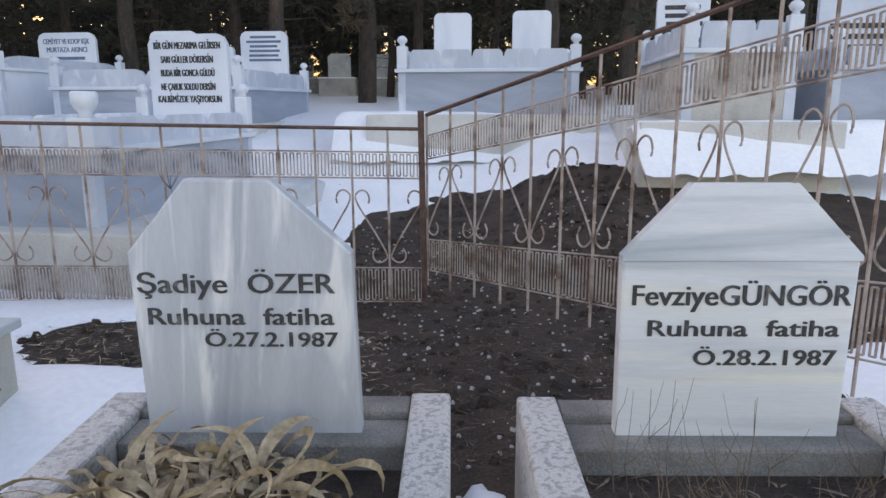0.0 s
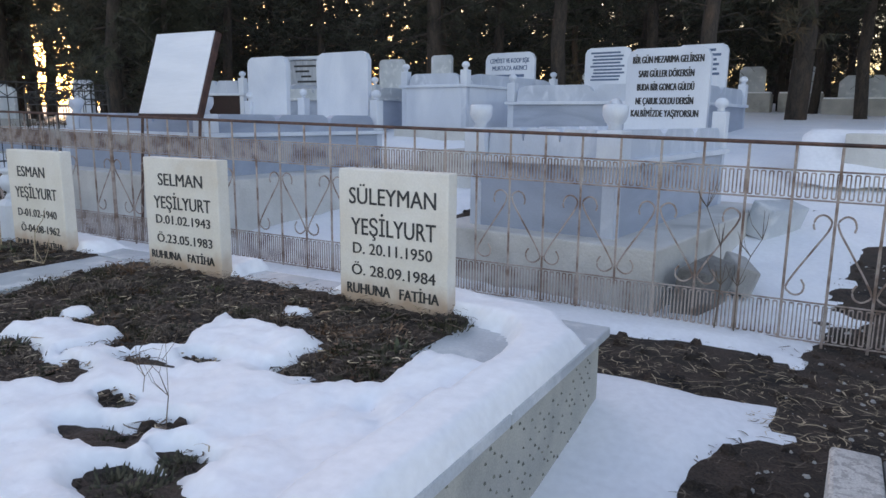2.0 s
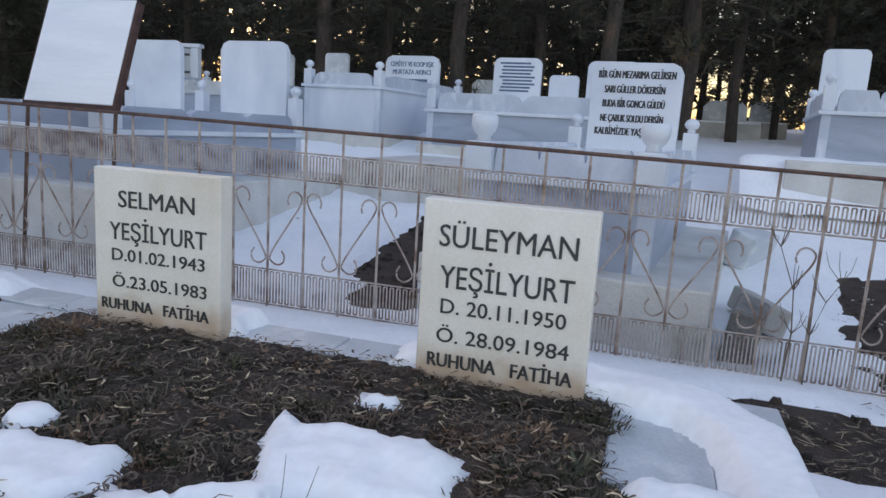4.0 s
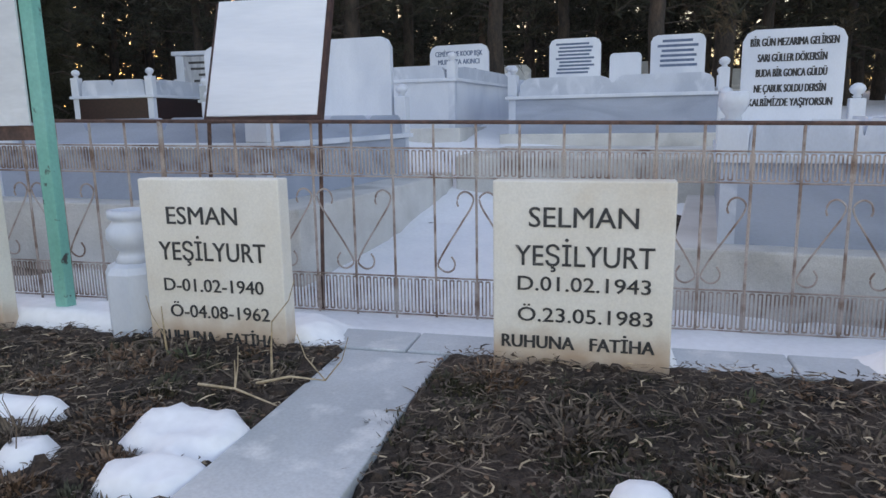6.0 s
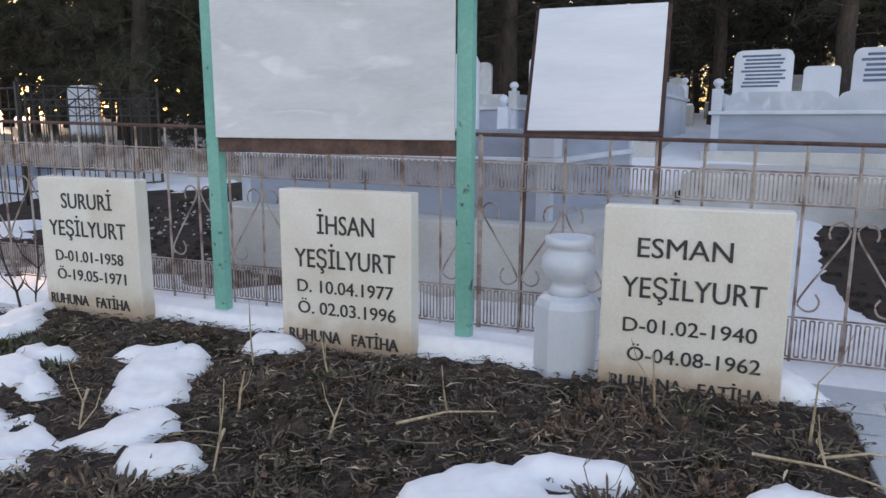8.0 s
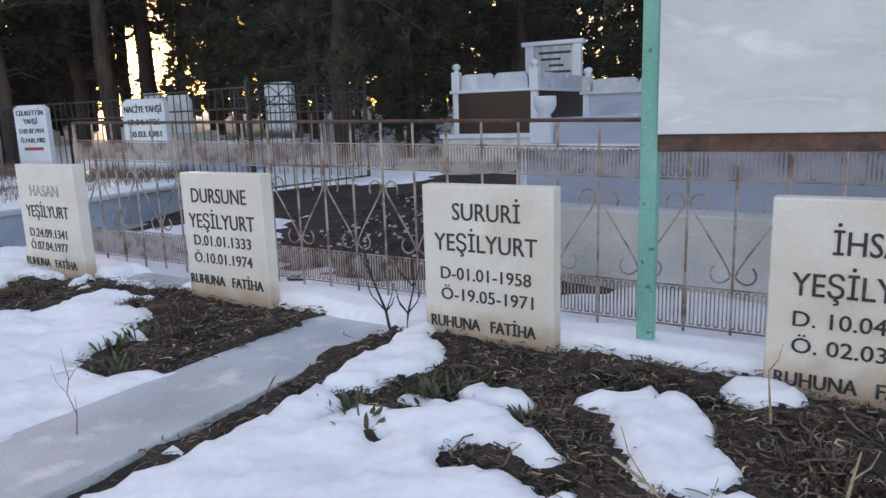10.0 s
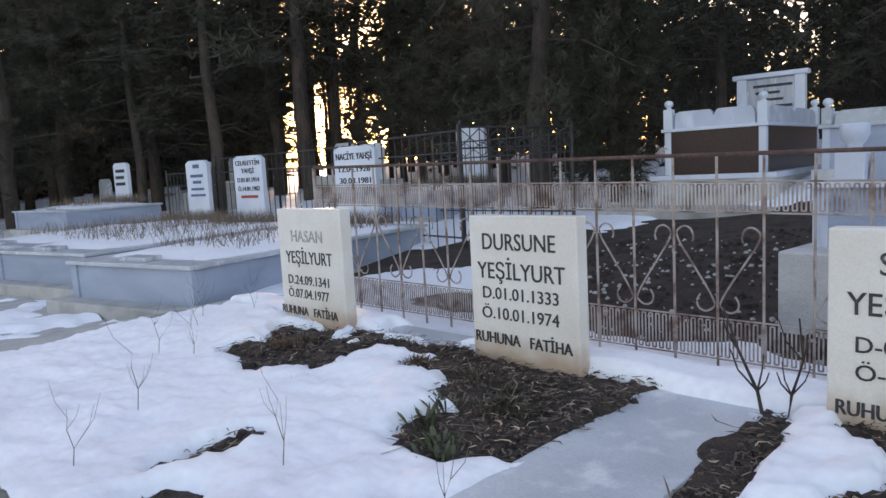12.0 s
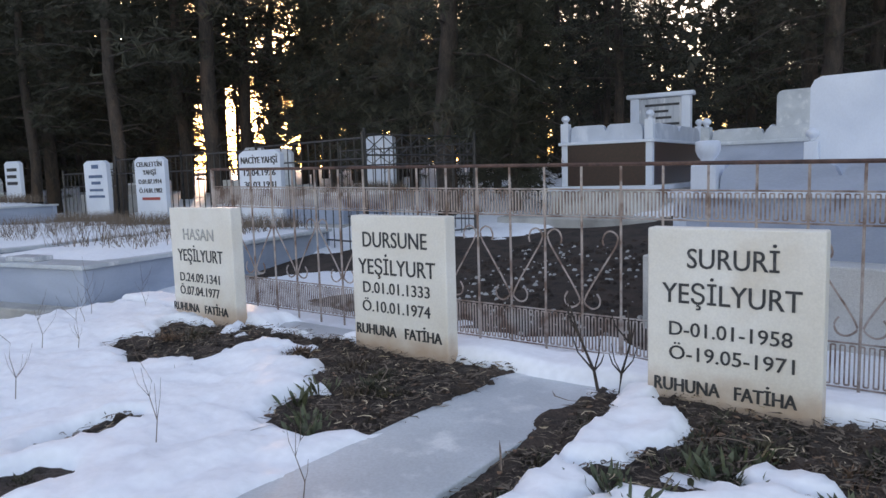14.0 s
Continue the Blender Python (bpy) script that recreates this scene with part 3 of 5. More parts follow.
gabled_grave((-0.76, -0.103, -0.74, -0.085, -0.58, -0.335, 1.085, 1.3, 0.555), (-0.95, 0.188, -0.02 + 0.32, 2.115), [("Şadiye  ÖZER", -0.735, -0.155, 0.965, 0.06), ("Ruhuna  fatiha", -0.71, -0.16, 0.868, 0.052), ("Ö.27.2.1987", -0.545, -0.15, 0.8, 0.045)],
             MARBLE, "grey-veined white marble headstone with a gabled top and black lettering")
gabled_grave((0.686, 1.372, 0.69, 1.365, 0.875, 1.17, 1.075, 1.285, 0.55), (0.405, 1.6, 0.3, 2.1), [("FevziyeGÜNGÖR", 0.72, 1.355, 0.93, 0.062), ("Ruhuna  fatiha", 0.77, 1.33, 0.835, 0.05), ("Ö.28.2.1987", 0.91, 1.33, 0.745, 0.048)],
             MARBLE_H, "banded white marble headstone with a gabled top and black lettering")


# ---- fence ----
def fence_y(x):
    return 4.73 + 0.055 * x


def curve_through(pts, n=3):
    """A smooth line through the points given, n steps to each."""
    out = []
    for i in range(len(pts) - 1):
        p0, p1, p2, p3 = pts[max(0, i - 1)], pts[i], pts[i + 1], pts[min(len(pts) - 1, i + 2)]
        for j in range(n):
            t = j / n
            out.append(tuple(0.5 * (2 * b + (c - a) * t + (2 * a - 5 * b + 4 * c - d) * t * t + (3 * b - a - 3 * c + d) * t ** 3) for a, b, c, d in zip(p0, p1, p2, p3)))
    return out + [pts[-1]]


def fence_panel(post, top, bottom, where, nbars, group="fence round the family plot", label="weathered pinkish-grey iron fence panel with scrolls and a wire meander"):
    """top(s), bottom(s): heights; where(s): plan place, s from 0 to 1."""
    a, b = where(0), where(1)
    f = root("iron_fence", a[0], a[1], bottom(0) - 0.1, label, "fence", group)
    L = math.hypot(b[0] - a[0], b[1] - a[1])

    def at(s, k):
        x, y = where(s)
        z0, z1 = bottom(s), top(s)
        return (x, y, z0 + (z1 - z0) * k)

    bm = bmesh.new()
    rod(bm, [at(i / 6, 1) for i in range(7)], 0.014, 6)
    part("rail", bm, RUST, f, "rust-brown top rail")
    for k in (0.875, 0.735, 0.235, 0.04):
        bm = bmesh.new()
        rod(bm, [at(i / 6, k) for i in range(7)], 0.006, 5)
        part("rail", bm, METAL, f)
    for i in range(nbars):
        s = i / nbars
        bm = bmesh.new()
        rod(bm, [at(s, -0.06), at(s, 1)], 0.018 if i == post else 0.0088, 6)
        part("post" if i == post else "bar", bm, METAL, f)
    for k0, k1 in ((0.747, 0.863), (0.052, 0.223)):
        bm = bmesh.new()
        n = int(L / 0.023)
        last = None
        for i in range(n + 1):
            s = i / n
            p, q = Vector(at(s, k0)), Vector(at(s, k1))
            if i % 2:
                p, q = q, p
            for u, v in ((last, p), (p, q)):
                if u is None:
                    continue
                d = (v - u)
                w = Vector((0.0042, 0, 0)) if abs(d.z) > 0.02 else Vector((0, 0, 0.0042))
                dy = Vector((0, 0.0042, 0))
                r = [[bm.verts.new(c + w * e + dy * g) for e, g in ((-1, -1), (1, -1), (1, 1), (-1, 1))] for c in (u, v)]
                for j in range(4):
                    bm.faces.new((r[0][j], r[0][(j + 1) % 4], r[1][(j + 1) % 4], r[1][j]))
            last = q
        tagged(part("meander", bm, METAL, f, "fine zigzag wire band"), kind="stuff")
    step = 1 / nbars
    for i in range(0, nbars, 2):
        for side in (-1, 1):
            s0, s1 = (i + 0.03 * side) * step, (i + side * 0.9) * step
            if s1 < -0.01 or s1 > 1.01:
                continue
            pts = [(s0 + side * step * 0.36, 0.345), (s0 + side * step * 0.44, 0.315), (s0 + side * step * 0.4, 0.28), (s0 + side * step * 0.26, 0.265), (s0 + side * step * 0.12, 0.275), (s0 + side * step * 0.03, 0.305)]
            line = [(s0 + (s1 - s0) * q, 0.31 + 0.29 * q) for q in (0.25, 0.5, 0.75, 0.95)]
            hook = [(s1 + side * step * 0.03, 0.63), (s1 - side * step * 0.03, 0.655), (s1 - side * step * 0.16, 0.668), (s1 - side * step * 0.3, 0.655), (s1 - side * step * 0.36, 0.62), (s1 - side * step * 0.33, 0.595)]
            bm = bmesh.new()
            rod(bm, [at(min(1, max(0, s)), k) for s, k in curve_through(pts + line + hook)], 0.0065, 5)
            part("scroll", bm, METAL, f)
    return f


def rail_top(x):
    return 1.335 + 0.0185 * -x


def fence_foot(x):
    return 0.06 + 0.017 * -x


cuts = [-13.96, -11.84, -9.72, -7.6, -5.48, -3.36, -1.24, 0.0]
for a, b in zip(cuts, cuts[1:]):
    fence_panel({-13.96: 0, -7.6: 1}.get(a), lambda s, a=a, b=b: rail_top(a + (b - a) * s), lambda s, a=a, b=b: fence_foot(a + (b - a) * s), lambda s, a=a, b=b: (a + (b - a) * s, fence_y(a + (b - a) * s)), 8 if b < 0 else 5)
fence_panel(None, lambda s: 1.43 + 0.75 * s, lambda s: 0.3 + 0.05 * s, lambda s: (0.02 + 2.1 * s, 4.74 - 2.1 * s), 13, label="sprung iron fence panel leaning up from the corner post")
bm = bmesh.new()
rod(bm, [(0.0, 4.73, -0.05), (-0.02, 4.73, 1.46)], 0.022, 8)
tagged(part("fence_post", bm, RUST), "rusty corner post of the iron fence", "post")

# ---- boards ----
board = root("notice_board", -7.62, 2.95, BZ, "blank weathered sheet-metal notice board on flaking teal posts", "notice board")
for x in (-8.28, -6.965):
    bm = bmesh.new()
    box(bm, x - 0.035, x + 0.035, 2.94, 3.0, BZ - 0.1, 2.62, 0.006)
    part("post", bm, TEAL, board, "flaking teal painted post")
for z, mat in ((1.424, RUST), (2.58, TEAL)):
    bm = bmesh.new()
    box(bm, -8.245, -7.0, 2.945, 2.985, z - 0.034, z + 0.034, 0.004)
    part("crossbar", bm, mat, board, "rust-brown crossbar" if mat is RUST else "")
bm = bmesh.new()
box(bm, -8.242, -7.003, 2.925, 2.938, 1.46, 2.57, 0.002)
part("sheet", bm, SHEET, board)

small = root("leaning_sign", -6.68, fence_y(-6.7), 0.2, "blank white sheet sign in a rusty frame leaning on fence", "sign")
LEAN = pose(-6.68, 4.5, 1.495, -math.degrees(math.atan2(0.27, 0.77)), 0, 1.0)
for x0, x1, z0, z1 in ((-0.425, -0.395, -0.03, 0.82), (0.395, 0.425, -0.03, 0.82), (-0.395, 0.395, -0.03, 0.0), (-0.395, 0.395, 0.8, 0.82)):
    bm = bmesh.new()
    box(bm, x0, x1, 0.0, 0.06, z0, z1, 0.003, LEAN)
    part("frame", bm, DARKRUST, small, "dark rusty frame bar")
bm = bmesh.new()
box(bm, -0.4, 0.4, -0.012, -0.001, 0.0, 0.825, 0.002, LEAN)
part("sheet", bm, WHITESHEET, small)
for dx in (-0.41, 0.41):
    bm = bmesh.new()
    rod(bm, [(-6.68 + dx, 4.53, 1.5), (-6.68 + dx, 4.42, 0.1)], 0.014, 6)
    part("leg", bm, RUST, small)


# ---- walled tombs ----
BALL = [(0.03, 0), (0.045, 0.02), (0.03, 0.035), (0.06, 0.06), (0.075, 0.1), (0.06, 0.14), (0.03, 0.165), (0.005, 0.17)]
URN = [(0.06, 0), (0.05, 0.03), (0.08, 0.06), (0.1, 0.1), (0.1, 0.16), (0.085, 0.17)]


def tomb(x0, x1, y0, y1, zg, zb, zc, zp, label, stones=(), mat=MARBLE_W, side=MARBLE_B, wall=None, apron=None, finial=BALL, scallop=3, rz=0.0, group="walled marble tombs", fill=SNOW, back=0.0, inset=0.0):
    """zg ground, zb top of the base step, zc top of the coping, zp top of the parapet. stones: (x0, x1, z top, y, lines, ink)."""
    t = root("walled_tomb", (x0 + x1) / 2, (y0 + y1) / 2, zg, label, "tomb", group)
    o = 0.05
    bm = bmesh.new()
    ax0, ax1, ay0, ay1 = apron or (x0 - 0.12, x1 + 0.12, y0 - 0.12, y1 + 0.12)
    box(bm, ax0, ax1, ay0, ay1, zg - 0.6, zb, 0.015)
    part("base", bm, LIMED, t, "rough whitish concrete base")
    bm = bmesh.new()
    box(bm, x0, x1, y0, y1, zb, zc - 0.05)
    part("body", bm, side, t)
    for cx, cy in ((x0, y0), (x1, y0), (x0, y1), (x1, y1)):
        bm = bmesh.new()
        sx, sy = (0.1 if cx == x0 else -0.1), (0.1 if cy == y0 else -0.1)
        box(bm, min(cx - 0.006 * (1 if sx > 0 else -1), cx + sx), max(cx - 0.006 * (1 if sx > 0 else -1), cx + sx), min(cy - 0.006 * (1 if sy > 0 else -1), cy + sy), max(cy - 0.006 * (1 if sy > 0 else -1), cy + sy), zb + 0.001, zc - 0.051)
        part("corner_pier", bm, MARBLE_W if side is MAROON else MARBLE_P, t)
    bm = bmesh.new()
    box(bm, x0 - o, x1 + o, y0 - o, y1 + o, zc - 0.05, zc, 0.008)
    part("coping", bm, mat, t)
    x0 += inset
    for cx, cy in ((x0 + 0.05, y0 + 0.05), (x1 - 0.05, y0 + 0.05), (x0 + 0.05, y1 - 0.05), (x1 - 0.05, y1 - 0.05)):
        cup = finial is URN and not (back and cy > y0 + 0.1)
        pz, h = zp + (0.0 if cup else 0.05) + (back if cy > y0 + 0.1 else 0), 0.1 if cup else 0.072
        bm = bmesh.new()
        box(bm, cx - h, cx + h, cy - h, cy + h, zc, pz, 0.012)
        p = part("corner_post", bm, mat, t)
        bm = bmesh.new()
        lathe(bm, cx, cy, pz, [(r * 0.95, z * 1.1) for r, z in URN] if cup else [(r, z * 0.85) for r, z in BALL])
        part("finial", bm, MARBLE_W, p, smooth=True)

    def outline(a, b):
        pts = [(a, zc), (b, zc)]
        n = max(1, scallop)
        w = (b - a) / n
        for i in range(n):
            r = b - i * w
            pts += [(r - 0.012 * w, zp - 0.1), (r - 0.05 * w, zp - 0.035), (r - 0.12 * w, zp), (r - 0.88 * w, zp), (r - 0.95 * w, zp - 0.035), (r - 0.988 * w, zp - 0.1)]
        return pts

    for y in (y0 + 0.03, y1 - 0.09):
        bm = bmesh.new()
        prism(bm, outline(x0 + 0.155, x1 - 0.155), y - 0.015, y + 0.075)
        part("parapet", bm, wall or MARBLE_P, t)
    for x in (x0 + 0.03, x1 - 0.09):
        bm = bmesh.new()
        prism(bm, outline(y0 + 0.155, y1 - 0.155), -0.015, 0.075)
        for v in bm.verts:
            v.co = Vector((x + v.co.y, v.co.x, v.co.z))
        part("parapet", bm, wall or MARBLE_P, t)
    bm = bmesh.new()
    box(bm, x0 + 0.1, x1 - 0.1, y0 + 0.1, y1 - 0.1, zc + 0.001, zc + 0.06, 0.02)
    part("fill", bm, fill, t, "snow lying inside the parapet" if fill is SNOW else "")
    for sx0, sx1, sz, sy, lines, ink in stones:
        bm = bmesh.new()
        c = 0.12 * (sx1 - sx0)
        prism(bm, [(sx0, zc + 0.01), (sx1, zc + 0.01), (sx1, sz - c), (sx1 - 0.35 * c, sz - 0.3 * c), (sx1 - c, sz), (sx0 + c, sz), (sx0 + 0.35 * c, sz - 0.3 * c), (sx0, sz - c)], sy, sy + 0.08, 0.006)
        st = part("headstone", bm, mat, t)
        w = sx1 - sx0
        for k, ln in enumerate(lines):
            text, u0, u1, v, h = ln
            if text:
                lettering(text, sx0 + w * u0, sx0 + w * u1, sz - v, h, sy - 0.0015, ink, st, bold=0.0045)
            else:
                bm = bmesh.new()
                box(bm, sx0 + w * u0, sx0 + w * u1, sy - 0.003, sy - 0.001, sz - v, sz - v + h)
                part("inscription", bm, ink, st, "line of writing too small to read")
    if rz:
        t.matrix_basis = t.matrix_basis @ pose(0, 0, 0, 0, 0, rz)
    return t


def bars(n, v0, dv, h, seed):
    q = random.Random(seed)
    return [("", 0.12 + q.uniform(0, 0.1), 0.88 - q.uniform(0, 0.12), v0 + dv * i, h) for i in range(n)]


POEM = [("BİR GÜN MEZARIMA GELİRSEN", 0.08, 0.92, 0.16, 0.075), ("SARI GÜLLER DÖKERSİN", 0.16, 0.82, 0.31, 0.075), ("BUDA BİR GONCA GÜLDÜ", 0.15, 0.83, 0.455, 0.075), ("NE ÇABUK SOLDU DERSİN", 0.14, 0.83, 0.605, 0.075), ("KALBİMİZDE YAŞIYORSUN", 0.09, 0.9, 0.74, 0.075)]
TURN = -6.6      # the graves all lie at this angle to the fence


def tomb_at(cx, cy, hw, hd, zg, zb, zc, zp, label, stones=(), apron=(0.12, 0.12, 0.12, 0.12), rz=TURN, **more):
    """A tomb by its middle and half sizes; stones in its own axes."""
    a, b, c, d = apron
    return tomb(cx - hw, cx + hw, cy - hd, cy + hd, zg, zb, zc, zp, label, [(cx + u, cx + v, z, cy + y, lines, ink) for u, v, z, y, lines, ink in stones],
                apron=(cx - hw - a, cx + hw + b, cy - hd - c, cy + hd + d), rz=rz, **more)


# tomb with the poem
tomb_at(-2.9, 6.52, 0.64, 1.47, 0.2, 0.6, 1.19, 1.41, "blue-grey marble tomb with scalloped parapet and poem stone", [(-0.46, 0.46, 2.26, 1.36, POEM, INK)], (0.28, 0.42, 0.24, 0.25), finial=URN, back=0.12)
# two blank white stones
tomb_at(-8.475, 6.965, 1.515, 1.5, 0.2, 0.8, 1.29, 1.5, "large white marble double tomb with two tall blank headstones", [(-1.3, -0.385, 2.41, 1.44, [], INK), (0.325, 1.355, 2.41, 1.4, [], INK)], (0.13, 0.46, 0.3, 0.3), rz=-5.5, wall=MARBLE_B, finial=URN, back=0.17, inset=0.2)
bm = bmesh.new()
box(bm, -8.44, -8.3, 8.36, 8.5, 1.29, 1.76, 0.01)
lathe(bm, -8.37, 8.43, 1.76, [(r * 0.78, h * 0.85) for r, h in BALL])
tagged(part("ball_post", bm, MARBLE_W), "white marble ball-topped post between two blank headstones", "post")
# grey tomb behind it with two plain stones
tomb_at(-10.15, 13.0, 1.35, 1.6, 0.9, 1.2, 1.85, 2.05, "grey marble tomb with two plain arched headstones", [(-1.2, -0.42, 2.86, 1.42, [], INK), (0.42, 1.0, 2.9, 1.42, [], INK)], mat=SLAB, side=MARBLE_B, wall=SLAB)
# tall plain tomb
tomb_at(-7.41, 12.83, 0.73, 1.72, 1.0, 1.3, 2.07, 2.27, "plain white marble tomb with ball finials and an arched stone", [(-0.95, 0.3, 2.9, 1.5, [("CEMİYET VE KOOP BŞK", 0.1, 0.9, 0.22, 0.1), ("MURTAZA AKINCI", 0.15, 0.85, 0.38, 0.1), ("", 0.2, 0.8, 0.53, 0.06)], BLUEINK)], side=MARBLE_W, scallop=1)
# long double tomb
tomb_at(-4.3, 12.33, 1.53, 1.6, 0.9, 1.2, 1.76, 2.02, "long blue-white marble double tomb with two written stones", [(-1.58, -0.62, 2.88, 1.45, bars(9, 0.12, 0.065, 0.036, 1), BLUEINK), (-0.46, 0.11, 2.58, 1.5, [], INK), (0.27, 1.2, 2.85, 1.45, bars(6, 0.13, 0.085, 0.045, 2), BLUEINK)], scallop=2, back=0.05)
bm = bmesh.new()
box(bm, -1.55, 1.55, -1.25, 1.25, -0.6, 0.0, 0.04, pose(-4.6, 9.5, 1.02, 0, 0, TURN))
for v in bm.verts:
    v.co.z += 0.03 * noise.noise(v.co * 1.3)
tagged(part("grave_platform", bm, LIMED), "rough beige concrete platform in front of a marble tomb", "platform", kind="structure")
# tomb with two plain stones beyond the bare earth
tomb_at(0.86, 11.36, 1.26, 1.45, 0.9, 1.35, 1.98, 2.24, "blue-white marble tomb with two plain headstones", [(-1.15, -0.48, 3.07, 1.42, [], INK), (0.25, 0.93, 3.09, 1.42, [], INK)], (0.35, 0.25, 0.6, 0.2), scallop=5)
tomb_at(3.35, 8.85, 0.56, 1.5, 0.8, 1.32, 2.06, 2.33, "beige-sided marble tomb with ball finials and a written stone", [(-0.42, 0.3, 2.98, 1.3, bars(5, 0.2, 0.11, 0.06, 3), INK)], (0.5, 0.3, 0.6, 0.3), side=CONCRETE)
tomb_at(5.05, 9.0, 0.6, 1.4, 0.8, 1.3, 1.9, 2.1, "grey marble tomb with a tall written headstone", [(-0.5, 0.42, 2.9, -0.6, bars(4, 0.55, 0.12, 0.06, 4), INK)], mat=MARBLE_P)
# maroon panelled tomb
MX, MY = -13.2, 12.7
maroon = tomb_at(MX, MY, 0.78, 1.68, 0.55, 1.2, 1.95, 2.22, "white marble tomb with polished dark maroon side panels", rz=3.5, side=MAROON, scallop=2, wall=MARBLE_P, apron=(0.16, 0.16, 0.16, 0.16))
bm = bmesh.new()
box(bm, MX - 0.98, MX + 0.98, MY - 1.88, MY + 1.88, 1.12, 1.199, 0.012)
part("ledge", bm, MARBLE_W, maroon, "white marble ledge under the panels")
bm = bmesh.new()
box(bm, MX - 0.5, MX + 0.46, MY + 1.5, MY + 1.58, 2.02, 2.88)
slab = part("headstone", bm, MARBLE, maroon)
for x in (-0.62, 0.42):
    bm = bmesh.new()
    box(bm, MX + x, MX + x + 0.18, MY + 1.47, MY + 1.62, 2.02, 2.9, 0.008)
    part("pillar", bm, MARBLE_W, maroon)
bm = bmesh.new()
box(bm, MX - 0.7, MX + 0.66, MY + 1.44, MY + 1.65, 2.901, 2.99, 0.02)
part("lintel", bm, MARBLE_W, maroon)
for k, (a, b) in enumerate(((-0.32, 0.38), (-0.28, 0.16), (-0.1, 0.22), (-0.22, 0.38))):
    bm = bmesh.new()
    box(bm, MX + a, MX + b, MY + 1.496, MY + 1.499, 2.72 - 0.13 * k, 2.77 - 0.13 * k)
    part("inscription", bm, INK, slab, "line of writing too small to read")
# concrete footing that carries the panelled tomb
bm = bmesh.new()
box(bm, MX - 1.5, MX + 1.3, MY - 2.6, MY + 1.9, 0.1, 0.72, 0.03)
tagged(part("footing_slab", bm, CONCRETE), "rough concrete footing under the panelled tomb", "footing", kind="structure")


# ---- low marble graves beyond the bed ----
def low_tomb(x, y, w, d, z0, z1, rz, stone, lines, inks, label, stone_w=0.72, fill=SNOW):
    """A grave box with corner piers, coping and a headstone, turned by rz degrees."""
    t = root("low_tomb", x, y, z0, label, "tomb", "low marble graves")
    hw, hd = w / 2, d / 2
    bm = bmesh.new()
    box(bm, x - hw - 0.22, x + hw + 0.16, y - hd - 0.22, y + hd + 0.16, z0 - 0.4, z0 + 0.07, 0.02)
    part("footing", bm, CONCRETE, t, "rough concrete footing")
    bm = bmesh.new()
    box(bm, x - hw + 0.02, x + hw - 0.02, y - hd + 0.02, y + hd - 0.02, z0 - 0.3, z1 - 0.045)
    part("body", bm, MARBLE_B, t)
    for sx in (-1, 1):
        for sy in (-1, 1):
            bm = bmesh.new()
            cx, cy = x + sx * (hw - 0.05), y + sy * (hd - 0.05)
            box(bm, cx - 0.055, cx + 0.055, cy - 0.055, cy + 0.055, z0 - 0.29, z1 - 0.046, 0.006)
            part("corner_pier", bm, MARBLE_B, t)
    for x0, x1, y0, y1 in ((-hw - 0.04, hw + 0.04, -hd - 0.04, -hd + 0.34), (-hw - 0.04, -hw + 0.2, -hd + 0.342, hd + 0.04), (hw - 0.2, hw + 0.04, -hd + 0.342, hd + 0.04), (-hw + 0.202, hw - 0.202, hd - 0.25, hd + 0.04)):
        bm = bmesh.new()
        box(bm, x + x0, x + x1, y + y0, y + y1, z1 - 0.045, z1, 0.008)
        part("coping", bm, SLAB, t)
    bm = bmesh.new()
    box(bm, x - 0.22, x + 0.22, y - hd + 0.06, y - hd + 0.3, z1, z1 + 0.05, 0.01)
    part("foot_block", bm, MARBLE, t)
    bm = bmesh.new()
    n = 20
    grid = [[bm.verts.new((x - hw + 0.06 + (w - 0.12) * i / n, y - hd + 0.36 + (d - 0.56) * j / n, z1 - 0.012 + 0.12 * max(0.0, math.sin(math.pi * i / n) * math.sin(math.pi * j / n)) ** 0.4 * (0.8 + 0.45 * noise.noise((x + i * 0.5, j * 0.4, 2))))) for i in range(n + 1)] for j in range(n + 1)]
    for a, b in zip(grid, grid[1:]):
        for i in range(n):
            bm.faces.new((a[i], a[i + 1], b[i + 1], b[i]))
    part("fill", bm, fill, t, "snow lying on the grave" if fill is SNOW else "bare earth on the grave", smooth=True)
    rr = random.Random(int(x * 10))
    bm = bmesh.new()
    for k in range(1500):
        a = Vector((x + rr.uniform(-hw * 0.8, hw * 0.8), y + hd * (0.9 - 1.5 * rr.random() ** 1.6) if rr.random() < 0.7 else y + hd * 0.75, z1 + 0.06))
        tip = a + Vector((rr.gauss(0, 0.06), rr.gauss(0, 0.06), rr.uniform(0.08, 0.26)))
        bm.faces.new((bm.verts.new(a), bm.verts.new(a + Vector((0.008, 0.003, 0))), bm.verts.new(tip)))
    tagged(part("dead_grass", bm, TWIG, t, "dead grass stalks"), kind="stuff")
    bm = bmesh.new()
    sy = y + hd - 0.16
    hs = stone_w / 2
    prism(bm, [(x - hs, z1 + 0.001), (x + hs, z1 + 0.001), (x + hs, stone - 0.06), (x + hs - 0.1, stone), (x - hs + 0.1, stone), (x - hs, stone - 0.06)], sy - 0.1, sy, 0.006)
    st = part("headstone", bm, MARBLE_W, t)
    for (text, u0, u1, v, h), ink in zip(lines, inks):
        a, b = x - hs + stone_w * u0, x - hs + stone_w * u1
        if text:
            lettering(text, a, b, stone - v, h, sy - 0.1015, ink, st, bold=0.006)
        else:
            bm = bmesh.new()
            box(bm, a, b, sy - 0.103, sy - 0.101, stone - v, stone - v + h)
            part("inscription", bm, ink, st, "line of writing too small to read")
